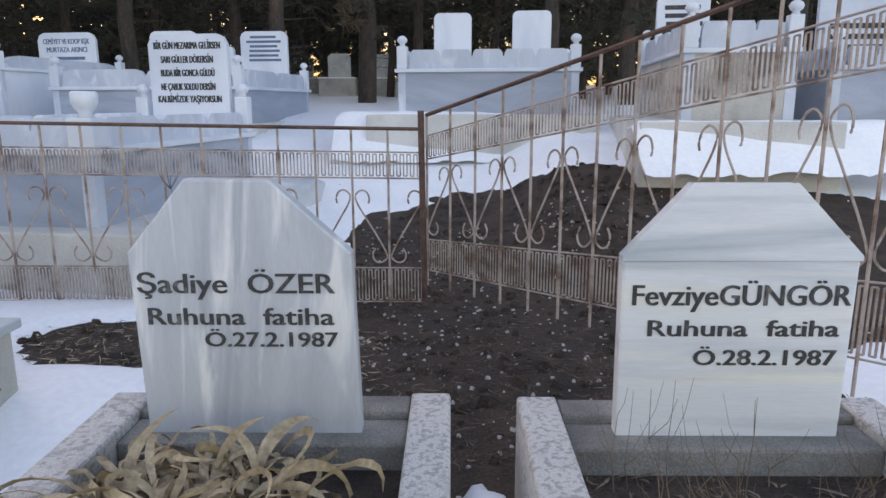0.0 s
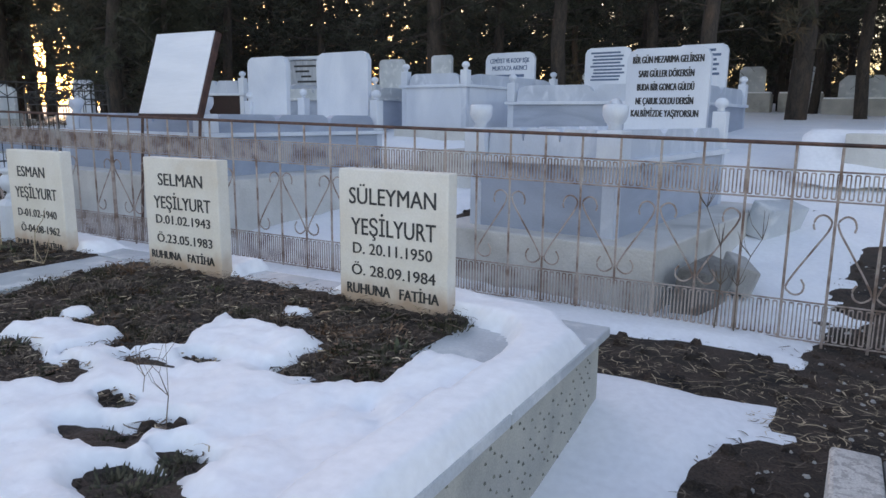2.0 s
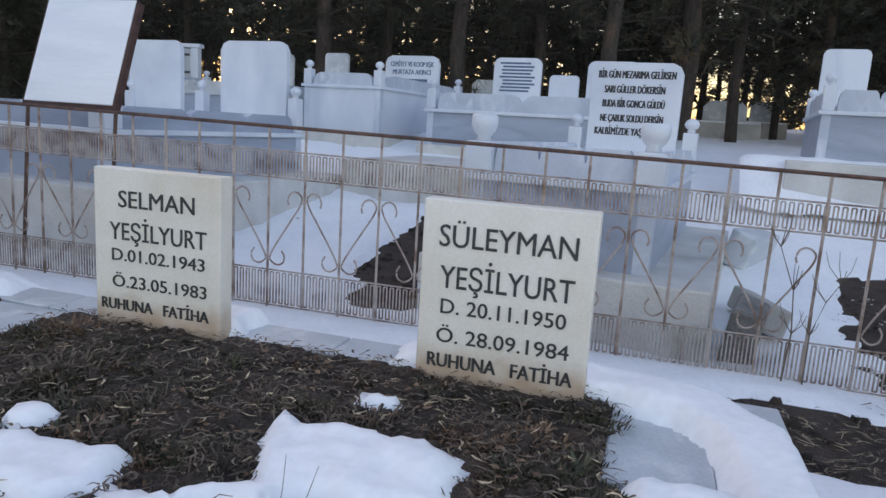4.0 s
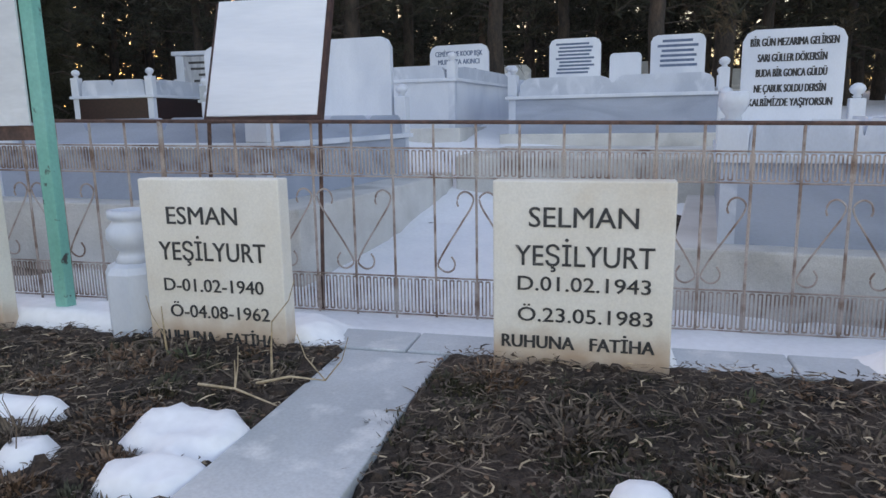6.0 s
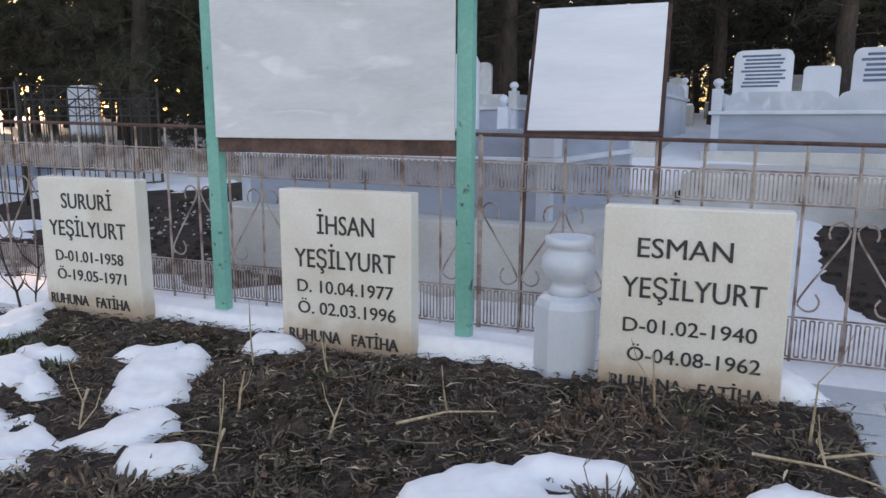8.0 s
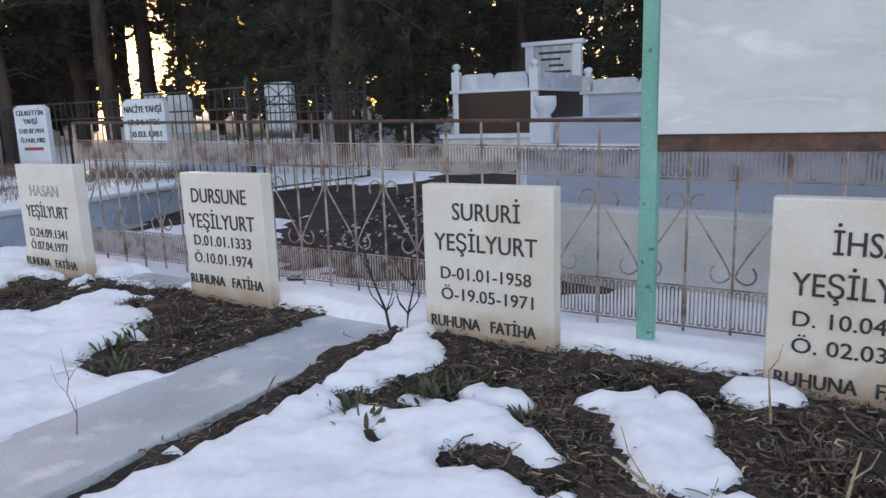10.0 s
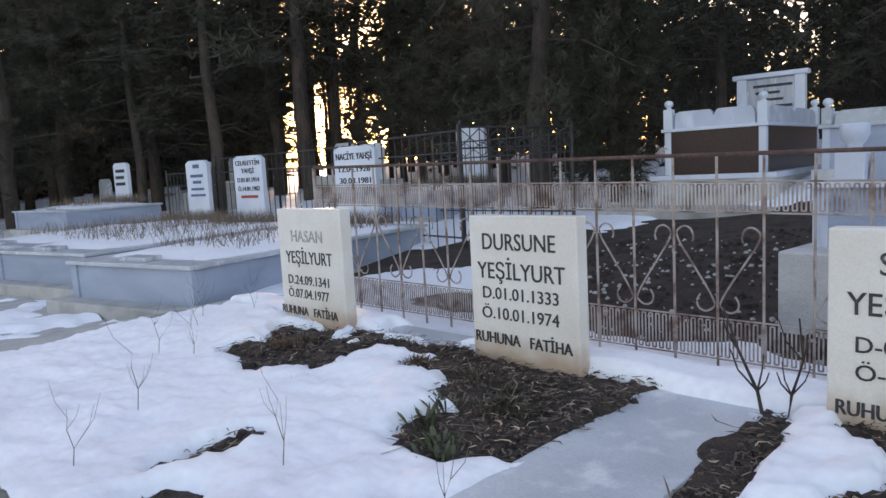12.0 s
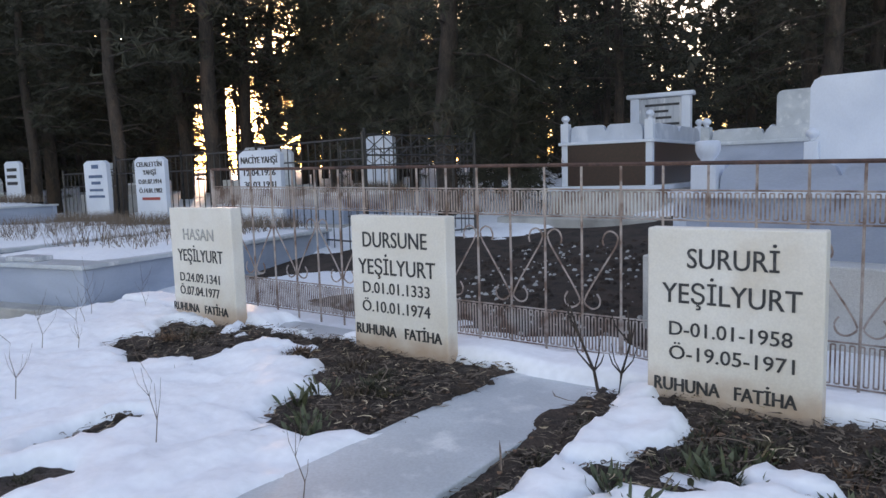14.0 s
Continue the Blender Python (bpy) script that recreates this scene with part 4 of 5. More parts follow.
    t.matrix_basis = t.matrix_basis @ pose(0, 0, 0, 0, 0, rz)
    return t


low_tomb(-19.41, 4.99, 2.2, 4.1, 0.2, 0.7, 12, 1.93, [("CELALETTİN", 0.08, 0.92, 0.17, 0.085), ("YAHŞİ", 0.28, 0.72, 0.31, 0.085), ("D.01.07.1914", 0.12, 0.88, 0.47, 0.08), ("Ö.14.01.1982", 0.12, 0.88, 0.63, 0.08), ("", 0.2, 0.8, 0.76, 0.05)], [INK, INK, INK, INK, REDINK], "blue-grey marble grave box with dead grass and a white headstone")
low_tomb(-22.0, 5.2, 2.2, 4.4, 0.2, 0.68, 12, 1.95, [("", 0.35, 0.65, 0.16, 0.08), ("", 0.2, 0.8, 0.35, 0.06), ("", 0.3, 0.7, 0.48, 0.06), ("", 0.2, 0.8, 0.62, 0.05), ("", 0.15, 0.85, 0.75, 0.05)], [BLUEINK] * 5, "grey marble grave box with dead grass and a white headstone", 0.66)
low_tomb(-16.6, 5.1, 2.1, 4.25, 0.2, 0.7, 12, 1.93, [("NACİYE YAHŞİ", 0.06, 0.94, 0.2, 0.1), ("12.04.1926", 0.12, 0.88, 0.39, 0.09), ("30.03.1981", 0.12, 0.88, 0.57, 0.09)], [INK] * 3, "blue-grey marble grave box with snow beside the rusty fence", 0.8)
low_tomb(-27.3, 6.6, 2.6, 2.4, 0.5, 1.02, 8, 2.1, bars(3, 0.25, 0.17, 0.08, 9), [INK] * 3, "snow-covered grave with a pointed worn headstone", 0.65)
low_tomb(-18.6, 10.6, 1.7, 2.3, 0.5, 1.1, 0, 2.35, [], [], "grey stone grave box with a plain headstone", 0.8)

# concrete footpath and kerb beside the bed
bm = bmesh.new()
box(bm, -21.5, -13.75, 1.7, 2.75, -0.1, 0.12, 0.01)
tagged(part("path_slab", bm, CONCRETE), "low concrete footpath beside the graves", "path", kind="structure")
snow_cover("path_snow", -19, -14.4, 1.72, 2.74, 0.06, lambda x, y: 0.02 + 0.5 * rough2(x, y, 1.6, 9) + 0.1 * rough2(x, y, 6), lambda x, y: 0.118, 0.06, "melting snow patches on the concrete footpath", edge=0.3)
bm = bmesh.new()
box(bm, -14.35, -13.72, 0.4, 3.6, -0.2, 0.44, 0.02)
tagged(part("kerb_wall", bm, CONCRETE), "rough concrete kerb at the end of the bed", "kerb", kind="structure")


# ---- black iron fence ----
def black_fence(xa, ya, xb, yb, z0, z1, n, cross=False):
    f = root("black_fence", xa, ya, z0, "black painted iron railing behind the low graves", "fence", "black railings")

    def at(s, z):
        return (xa + (xb - xa) * s, ya + (yb - ya) * s, z)

    for z in (z1 - 0.03, z1 - 0.32, z0 + 0.12):
        bm = bmesh.new()
        rod(bm, [at(0, z), at(1, z)], 0.013, 4)
        part("rail", bm, BLACKIRON, f)
    for i in range(n + 1):
        bm = bmesh.new()
        rod(bm, [at(i / n, z0 - 0.1), at(i / n, z1 + (0.06 if i in (0, n) else 0))], 0.024 if i in (0, n) else 0.009, 5)
        part("post" if i in (0, n) else "bar", bm, BLACKIRON, f)
    if cross:
        for i in range(0, n, 2):
            for a, b in ((z1 - 0.05, z1 - 0.3), (z1 - 0.3, z1 - 0.05)):
                bm = bmesh.new()
                rod(bm, [at(i / n, a), at(min(1, (i + 2) / n), b)], 0.008, 4)
                part("cross_bar", bm, BLACKIRON, f)
    return f


black_fence(-25.2, 7.75, -22.7, 7.7, 0.4, 1.75, 13)
black_fence(-22.7, 7.7, -20.2, 7.65, 0.45, 2.0, 13)
black_fence(-20.2, 7.65, -17.9, 7.6, 0.45, 2.0, 13)
black_fence(-17.9, 7.6, -15.05, 7.2, 0.42, 2.05, 15)
black_fence(-15.05, 7.24, -14.75, 9.55, 0.45, 2.1, 13, True)
black_fence(-17.9, 9.6, -14.8, 9.6, 0.6, 2.0, 15, True)


# ---- old small headstones far back ----
def old_stone(x, y, w, h, cap, label):
    z = ground_z(x, y)
    t = root("old_headstone", x, y, z, label, "headstone", "old stones at the edge of the wood")
    bm = bmesh.new()
    box(bm, x - w * 0.8, x + w * 0.8, y - 0.5, y + 0.5, z - 0.3, z + h * 0.42, 0.02)
    part("base", bm, CONCRETE, t)
    bm = bmesh.new()
    c = w * 0.15
    prism(bm, [(x - w / 2, z + h * 0.421), (x + w / 2, z + h * 0.421), (x + w / 2, z + h - c), (x + w / 2 - c, z + h), (x - w / 2 + c, z + h), (x - w / 2, z + h - c)], y + 0.1, y + 0.2, 0.01)
    part("stone", bm, SLAB, t)
    if cap:
        bm = bmesh.new()
        box(bm, x - w * 0.78, x + w * 0.78, y - 0.48, y + 0.08, z + h * 0.42, z + h * 0.42 + 0.05, 0.02)
        part("snow_cap", bm, SNOW, t, "cap of snow")


for x, y, w, h, cap in ((-3.75, 25.0, 0.8, 1.5, True), (-2.3, 25.6, 0.8, 1.5, True), (-0.6, 24.0, 1.3, 1.2, True), (-5.6, 27.5, 0.9, 1.4, True), (0.9, 27.0, 0.9, 1.3, True), (-7.2, 19.5, 0.9, 1.3, True), (-27.5, 10.0, 0.8, 1.5, False), (-29.5, 12.0, 0.9, 1.4, True), (-24.0, 12.2, 0.9, 1.5, False), (-31.5, 8.5, 0.8, 1.3, True), (-21.5, 11.0, 0.9, 1.5, False)):
    old_stone(x, y, w, h, cap, "weathered grey headstone on a low concrete grave")

# ---- broken stones behind the fence ----
for x, y, z, sx, sy, sz, rz, ry, mat, label in ((-1.5, 7.5, 0.52, 0.12, 0.3, 0.17, -28, 18, SLAB, "broken grey marble beam lying in the snow"), (-1.78, 5.1, 0.28, 0.1, 0.3, 0.2, -12, 8, DARKCONCRETE, "dark tumbled concrete block beside the tomb"), (-1.62, 5.75, 0.3, 0.09, 0.35, 0.1, 14, 20, CONCRETE, "snow-dusted concrete beam slumped against the tomb")):
    bm = bmesh.new()
    box(bm, -sx, sx, -sy, sy, -sz, sz, 0.02, pose(x, y, z, 0, ry, rz))
    for v in bm.verts:
        v.co += Vector((noise.noise(v.co * 5), noise.noise(v.co * 5 + Vector((9, 0, 0))), noise.noise(v.co * 5 + Vector((0, 9, 0))))) * 0.03
    tagged(part("broken_block", bm, mat), label, "rubble")


def bank(x0, x1, y0, y1, zlow, zhigh, label):
    snow_cover("snow_bank", x0, x1, y0, y1, 0.08, lambda x, y: min(x - x0, x1 - x, (y - y0) * 1.5) * 2 + 0.15 * rough2(x, y, 2.5), lambda x, y: zlow + (zhigh - zlow) * smooth01((y - y0) / (y1 - y0) * 1.25), 0.06, label)


bank(2.0, 5.9, 6.4, 7.2, 0.85, 1.27, "bank of snow against the foot of a tomb")
bank(-1.45, 2.5, 9.2, 10.2, 0.75, 1.33, "bank of snow over the concrete base of a tomb")


# ---- plants and litter ----
def blade(bm, a, d, w, bend=0.0, n=1):
    """A leaf from a along d, w wide, drooping by bend."""
    side = d.cross(Vector((0.13, 0.21, 1))).normalized() * w
    prev = (bm.verts.new(a - side * 0.6), bm.verts.new(a + side * 0.6))
    for i in range(1, n + 1):
        k = i / n
        c = a + d * k + Vector((0, 0, -bend * k * k))
        if i == n:
            bm.faces.new((prev[0], prev[1], bm.verts.new(c)))
        else:
            nxt = (bm.verts.new(c - side), bm.verts.new(c + side))
            bm.faces.new((prev[0], prev[1], nxt[1], nxt[0]))
            prev = nxt


def tuft(name, seed, count, length, width, spread, mat, label, bend=0.3, n=2, group=""):
    q = random.Random(seed)
    bm = bmesh.new()
    for _ in range(count):
        a = q.uniform(0, 6.283)
        r = q.uniform(0, spread)
        p = Vector((r * math.cos(a), r * math.sin(a), -0.01))
        L = length * q.uniform(0.5, 1.2)
        d = Vector((math.cos(a) * 0.5 * q.uniform(0.2, 1.6), math.sin(a) * 0.5 * q.uniform(0.2, 1.6), 1)).normalized() * L
        blade(bm, p, d, width * q.uniform(0.6, 1.2), bend * L * q.uniform(0.2, 1.5), n)
    ob = part(name, bm, mat)
    return tagged(ob, label, "plant", group or "plants on the grave bed")


protos = {"iris": tuft("iris_tuft", 1, 30, 0.085, 0.0065, 0.07, GREEN, "young green iris leaves sprouting from the soil", 0.2, 3),
          "herb": tuft("herb_tuft", 2, 190, 0.04, 0.004, 0.085, HERB, "low dull green herb with small leaves", 0.5, 2),
          "dead": tuft("dead_plant", 3, 170, 0.07, 0.0035, 0.1, LITTER, "withered brown plant tuft", 0.8, 3),
          "moss": tuft("moss_clump", 4, 300, 0.028, 0.004, 0.09, HERB, "low dull green moss clump on the soil", 0.3, 2),
          "rusty": tuft("rusty_plant", 5, 210, 0.045, 0.0042, 0.09, LEAF, "withered reddish brown low plant", 0.7, 2)}
used = set()


def put(kind, x, y, z, turn=0.0, size=1.0):
    ob = protos[kind]
    m = pose(x, y, z, 0, 0, turn)
    if kind not in used:
        used.add(kind)
        ob.matrix_basis = m
        return
    c = copy_thing(ob, m)
    c.scale = (size, size, size)


q = random.Random(5)
for kind, x, y, size in (("iris", -10.37, 1.85, 1.5), ("iris", -10.3, 1.78, 1.2), ("iris", -10.55, 1.95, 1.1), ("iris", -11.5, 1.97, 0.9), ("iris", -9.12, 1.97, 1.3), ("iris", -9.0, 1.9, 1.5), ("iris", -8.94, 2.16, 1.3), ("iris", -8.8, 2.15, 1.4), ("iris", -8.78, 2.3, 1.1), ("iris", -10.57, 2.1, 1.1), ("iris", -12.4, 1.73, 0.4), ("iris", -12.28, 1.8, 0.4), ("iris", -8.45, 2.12, 0.9), ("iris", -5.35, 2.55, 0.8), ("iris", -6.0, 2.55, 0.9), ("iris", -7.3, 2.4, 0.8), ("iris", -3.95, 2.5, 0.8), ("iris", -2.55, 2.25, 0.9),
                         ("herb", -3.69, 1.36, 1.2), ("herb", -4.09, 1.45, 1.2), ("herb", -3.11, 1.32, 0.7), ("herb", -2.95, 1.14, 0.9), ("herb", -2.6, 0.98, 1.3), ("herb", -2.7, 1.0, 1.0), ("herb", -2.62, 1.17, 0.8), ("herb", -2.82, 1.27, 0.6), ("herb", -3.37, 1.63, 0.9), ("herb", -3.22, 1.76, 0.7), ("herb", -2.75, 2.15, 1.1), ("herb", -2.5, 2.3, 1.0), ("herb", -10.57, 1.13, 0.45), ("herb", -10.71, 1.33, 0.35), ("herb", -10.65, 1.4, 0.35), ("herb", -12.75, 1.84, 0.5), ("herb", -12.41, 1.8, 0.5), ("herb", -11.0, 1.3, 0.8), ("herb", -6.15, 1.72, 1.3), ("rusty", -6.05, 1.75, 1.4), ("rusty", -6.1, 1.95, 1.5), ("moss", -5.75, 2.35, 1.6), ("herb", -6.3, 1.65, 1.1), ("rusty", -5.95, 1.6, 1.3), ("herb", -10.83, 0.95, 0.7), ("herb", -10.5, 1.1, 0.6), ("herb", -9.36, 1.7, 1.0), ("herb", -9.38, 2.0, 1.0), ("herb", -9.4, 2.4, 0.9), ("herb", -9.3, 1.45, 1.0), ("herb", -4.9, 2.5, 0.9)):
    put(kind, x, y, bed_z(x, y), q.uniform(0, 360), size)
for i in range(430):
    x, y = q.uniform(-9.2, -2.4), q.uniform(1.4, 2.72)
    if bed_snow(x, y) < 0 and not -5.5 < x < -5.0:
        put(q.choice(("dead", "herb", "herb", "moss", "moss", "rusty")), x, y, bed_z(x, y), q.uniform(0, 360), q.uniform(0.6, 1.5))
for i in range(26):
    x, y = (q.uniform(-6.6, -5.6), q.uniform(1.45, 1.85)) if i < 14 else (q.uniform(-12.3, -10.1), q.uniform(2.1, 2.7))
    if bed_snow(x, y) > 0:
        continue
    put(("dead", "herb", "rusty")[i % 3], x, y, bed_z(x, y) + 0.02, q.uniform(0, 360), q.uniform(0.8, 1.3))


def litter(name, n, area, ok, base, label, mat, lo, hi, width, seed, lift=0.02):
    q = random.Random(seed)
    bm = bmesh.new()
    for _ in range(n):
        x, y = q.uniform(area[0], area[1]), q.uniform(area[2], area[3])
        if not ok(x, y):
            continue
        a, L = q.uniform(0, 6.283), q.uniform(lo, hi)
        p = Vector((x, y, base(x, y) + q.uniform(0.0, lift)))
        turn, w = q.gauss(0, 1.1), width * q.uniform(0.5, 1.4)
        rise, prev = q.uniform(-0.1, 0.3), None
        for k in range(4):
            side = Vector((-math.sin(a), math.cos(a), q.uniform(-0.4, 0.4))) * (w * (0.5, 1.0, 0.9, 0.1)[k])
            cur = (bm.verts.new(p - side), bm.verts.new(p + side))
            if prev:
                bm.faces.new((prev[0], prev[1], cur[1], cur[0]))
            prev = cur
            p = p + Vector((math.cos(a), math.sin(a), rise * (1 - 0.9 * k))) * (L / 3)
            a += turn
    return tagged(part(name, bm, mat), label, "litter", "", "stuff")


litter("needle_litter", 24000, (BX0 + 0.1, BX1 - 0.25, 1.2, 2.86), lambda x, y: bed_snow(x, y) < 0.03 and not -5.44 < x < -5.03 and not -9.95 < x < -9.48, bed_z, "dead needles and leaves strewn over the bed", LITTER, 0.02, 0.1, 0.0034, 31, 0.03)
litter("leaf_litter", 2400, (BX0 + 0.1, BX1 - 0.25, 1.2, 2.86), lambda x, y: bed_snow(x, y) < 0.0 and not -5.44 < x < -5.03 and not -9.95 < x < -9.48, bed_z, "pale dry leaf scraps on the bed", STRAW, 0.03, 0.09, 0.0035, 32, 0.04)
litter("brown_leaves", 3200, (BX0 + 0.1, BX1 - 0.25, 1.2, 2.86), lambda x, y: bed_snow(x, y) < 0.0 and not -5.44 < x < -5.03 and not -9.95 < x < -9.48, bed_z, "curled brown dead leaves on the bed", LEAF, 0.02, 0.045, 0.008, 35, 0.03)
litter("straw_litter", 600, (-2.6, -0.2, 3.15, 4.1), lambda x, y: ground_snow(x, y) < 0.08, ground_z, "dry straw at the foot of the fence", STRAW, 0.05, 0.16, 0.003, 36, 0.04)
litter("ground_litter", 8000, (-2.3, 3.0, 2.6, 7.0), lambda x, y: ground_snow(x, y) < 0.05, ground_z, "dead needles and grass on the bare earth", LITTER, 0.03, 0.12, 0.003, 33)
litter("twig_litter", 500, (BX0 + 0.1, BX1 - 0.25, 1.3, 2.8), lambda x, y: bed_snow(x, y) < 0.0 and not -5.44 < x < -5.03 and not -9.95 < x < -9.48, bed_z, "thin dry twigs on the bed", TWIG, 0.1, 0.28, 0.004, 34, 0.04)

# pale chips and clods on the bare earth
q = random.Random(8)
BED = (BX0 + 0.2, BX1 - 0.3, 1.2, 2.8)
for name, n, area, mat, lo, hi, label in (("bed_clods", 2600, BED, SOIL, 0.01, 0.04, "crumbled clods of dark soil on the bed"), ("stone_chips", 1200, (-1.2, 3.0, 2.4, 7.0), CONCRETE, 0.004, 0.02, "pale stone chips scattered on bare earth"), ("stone_chips", 420, (-13.2, -9.2, 4.6, 8.6), CONCRETE, 0.01, 0.035, "pale stone chips on the bare earth behind the fence"), ("clods", 5000, (-13.2, 3.0, 2.6, 8.8), SOIL, 0.012, 0.055, "dark clods of earth")):
    bm = bmesh.new()
    for _ in range(n):
        x, y = q.uniform(area[0], area[1]), q.uniform(area[2], area[3])
        onbed = area is BED
        if (bed_snow(x, y) > 0 or -5.46 < x < -5.0 or -9.97 < x < -9.46) if onbed else (ground_snow(x, y) > -0.03 or (BX0 - 0.1 < x < BX1 + 0.1 and y < BY1 + 0.1)):
            continue
        r = q.uniform(lo, hi)
        c = Vector((x, y, bed_z(x, y) if onbed else ground_z(x, y)))
        ring = [bm.verts.new(c + Vector((r * math.cos(a) * q.uniform(0.6, 1.4), r * math.sin(a) * q.uniform(0.6, 1.4), -0.005))) for a in (0, 1.25, 2.5, 3.8, 5.0)]
        top = [bm.verts.new(v.co.lerp(c, 0.5) + Vector((0, 0, r * q.uniform(0.5, 0.9)))) for v in ring]
        bm.faces.new(top)
        for k in range(5):
            bm.faces.new((ring[k], ring[(k + 1) % 5], top[(k + 1) % 5], top[k]))
    tagged(part(name, bm, mat), label, "stones", "", "stuff")

# withered broad leaves on the kerbed grave
plant_root = root("withered_plant", -0.5, 1.45, 0.44, "heap of withered straw-coloured broad curling leaves on a grave", "plant")
q = random.Random(14)
for i in range(260):
    a = q.uniform(0, 6.283)
    r = q.uniform(0, 0.27)
    p = Vector((-0.5 + r * math.cos(a) * 1.3, 1.42 + r * math.sin(a), 0.45 + q.uniform(0, 0.09)))
    heading, rise = a + q.gauss(0, 0.8), q.uniform(0.2, 1.3)
    step, curl, turn = q.uniform(0.022, 0.044), q.uniform(0.2, 0.55), q.gauss(0, 0.28)
    if i < 7:
        p, rise, curl, step = Vector((-0.7 + 0.06 * i, 1.62, 0.44)), 1.45, q.uniform(0.08, 0.2), 0.03
    w, twist, prev = q.uniform(0.009, 0.019), q.uniform(-0.35, 0.35), None
    bm = bmesh.new()
    for j in range(11):
        k = j / 10
        ahead = Vector((math.cos(heading) * math.cos(rise), math.sin(heading) * math.cos(rise), math.sin(rise)))
        side = ahead.cross(Vector((0.05, 0.02, 1))).normalized()
        up = side.cross(ahead)
        lie = side * math.cos(twist * j) + up * math.sin(twist * j)
        wv = w * math.sin(math.pi * min(0.96, 0.15 + 0.83 * k)) * (1 + 0.25 * math.sin(5 * k + i))
        cur = (bm.verts.new(p - lie * wv + up * 0.35 * wv), bm.verts.new(p), bm.verts.new(p + lie * wv + up * 0.35 * wv))
        if prev:
            bm.faces.new((prev[0], prev[1], cur[1], cur[0]))
            bm.faces.new((prev[1], prev[2], cur[2], cur[1]))
        prev = cur
        p = p + ahead * step
        p.z = max(p.z, 0.45 + 0.01 * (i % 9))
        rise -= curl * q.uniform(0.6, 1.4)
        heading += turn
    part("leaf", bm, STRAW, plant_root, smooth=True)


litter("scrub_litter", 260, (0.56, 1.44, 1.0, 1.78), lambda x, y: True, lambda x, y: 0.43, "dead leaves on the kerbed grave", LITTER, 0.03, 0.1, 0.004, 61)
# upright dead stems and saplings
def stem(x, y, z, pts, r, label, twigs=0, mat=TWIG, seed=1):
    q = random.Random(seed)
    t = root("dry_stem", x, y, z, label, "plant", "dry stems")
    bm = bmesh.new()
    line = [(x + a, y + b, z + c) for a, b, c in pts]
    rod(bm, line, r, 5, 0.4)
    part("stalk", bm, mat, t)
    for i in range(twigs):
        k = q.randrange(1, len(line))
        a = Vector(line[k])
        ang = q.uniform(0, 6.283)
        L = q.uniform(0.06, 0.16)
        bm = bmesh.new()
        rod(bm, [a, a + Vector((math.cos(ang) * L * 0.5, math.sin(ang) * L * 0.5, L * 0.6)), a + Vector((math.cos(ang) * L * 0.7, math.sin(ang) * L * 0.7, L * 1.2))], r * 0.5, 4, 0.5)
        part("twig", bm, mat, t)


stem(-9.5, 2.78, 0.5, [(0, 0, -0.05), (-0.03, 0, 0.1), (-0.1, 0, 0.25), (-0.17, 0.02, 0.42)], 0.009, "bare dark sapling stem at the end of the slab", 5, BARK, 1)
stem(-9.43, 2.8, 0.5, [(0, 0, -0.05), (0.02, 0, 0.1), (0.06, 0, 0.24), (0.04, 0.02, 0.4)], 0.008, "bare dark sapling stem at the end of the slab", 5, BARK, 2)
for i, (x, y, h) in enumerate(((-11.73, 1.27, 0.28), (-10.65, 1.33, 0.26), (-11.3, 0.85, 0.2), (-12.67, 1.79, 0.25), (-12.43, 1.89, 0.2), (-13.3, 2.4, 0.3), (-13.1, 2.7, 0.25), (-13.0, 2.2, 0.2), (-2.85, 1.3, 0.22), (-3.1, 1.4, 0.18), (-6.2, 1.7, 0.28), (-6.05, 1.75, 0.25), (-9.8, 1.3, 0.22))):
    stem(x, y, 0.5, [(0, 0, -0.02), (0.01, 0.01, h * 0.4), (-0.015, 0, h * 0.75), (0.01, 0, h)], 0.0023, "thin dry weed stalk standing in the snow", 5, TWIG, 20 + i)
for i, (x, y, h, dx) in enumerate(((-7.72, 2.45, 0.2, -0.02), (-7.32, 2.4, 0.2, -0.05), (-5.62, 2.5, 0.22, 0.01), (-6.1, 2.55, 0.24, -0.02), (-7.1, 2.0, 0.14, 0.05), (-7.5, 2.05, 0.16, 0.03))):
    stem(x, y, 0.5, [(0, 0, -0.02), (dx * 0.5, 0, h * 0.5), (dx, 0.01, h)], 0.006, "cut pale dry stalk standing in the soil", 1, STRAW, 50 + i)
stem(-1.62, 4.6, 0.14, [(0, 0, -0.05), (0.02, 0, 0.3), (0.0, 0.01, 0.55), (-0.1, 0, 0.8)], 0.006, "withered weed sprig caught in the iron fence", 16, TWIG, 91)
stem(-1.5, 4.62, 0.14, [(0, 0, -0.05), (0.0, 0, 0.3), (0.06, 0.01, 0.5), (0.12, 0, 0.62)], 0.005, "withered weed sprig caught in the iron fence", 12, TWIG, 92)
qs = random.Random(44)
for i in range(26):
    x, y, h = qs.uniform(0.58, 1.42), qs.uniform(1.2, 1.76), qs.uniform(0.1, 0.26)
    stem(x, y, 0.43, [(0, 0, -0.02), (qs.uniform(-0.03, 0.03), 0, h * 0.5), (qs.uniform(-0.08, 0.08), qs.uniform(-0.05, 0.05), h)], 0.0022, "thin grey dry weed stalk on the kerbed grave", 3, TWIG, 100 + i)
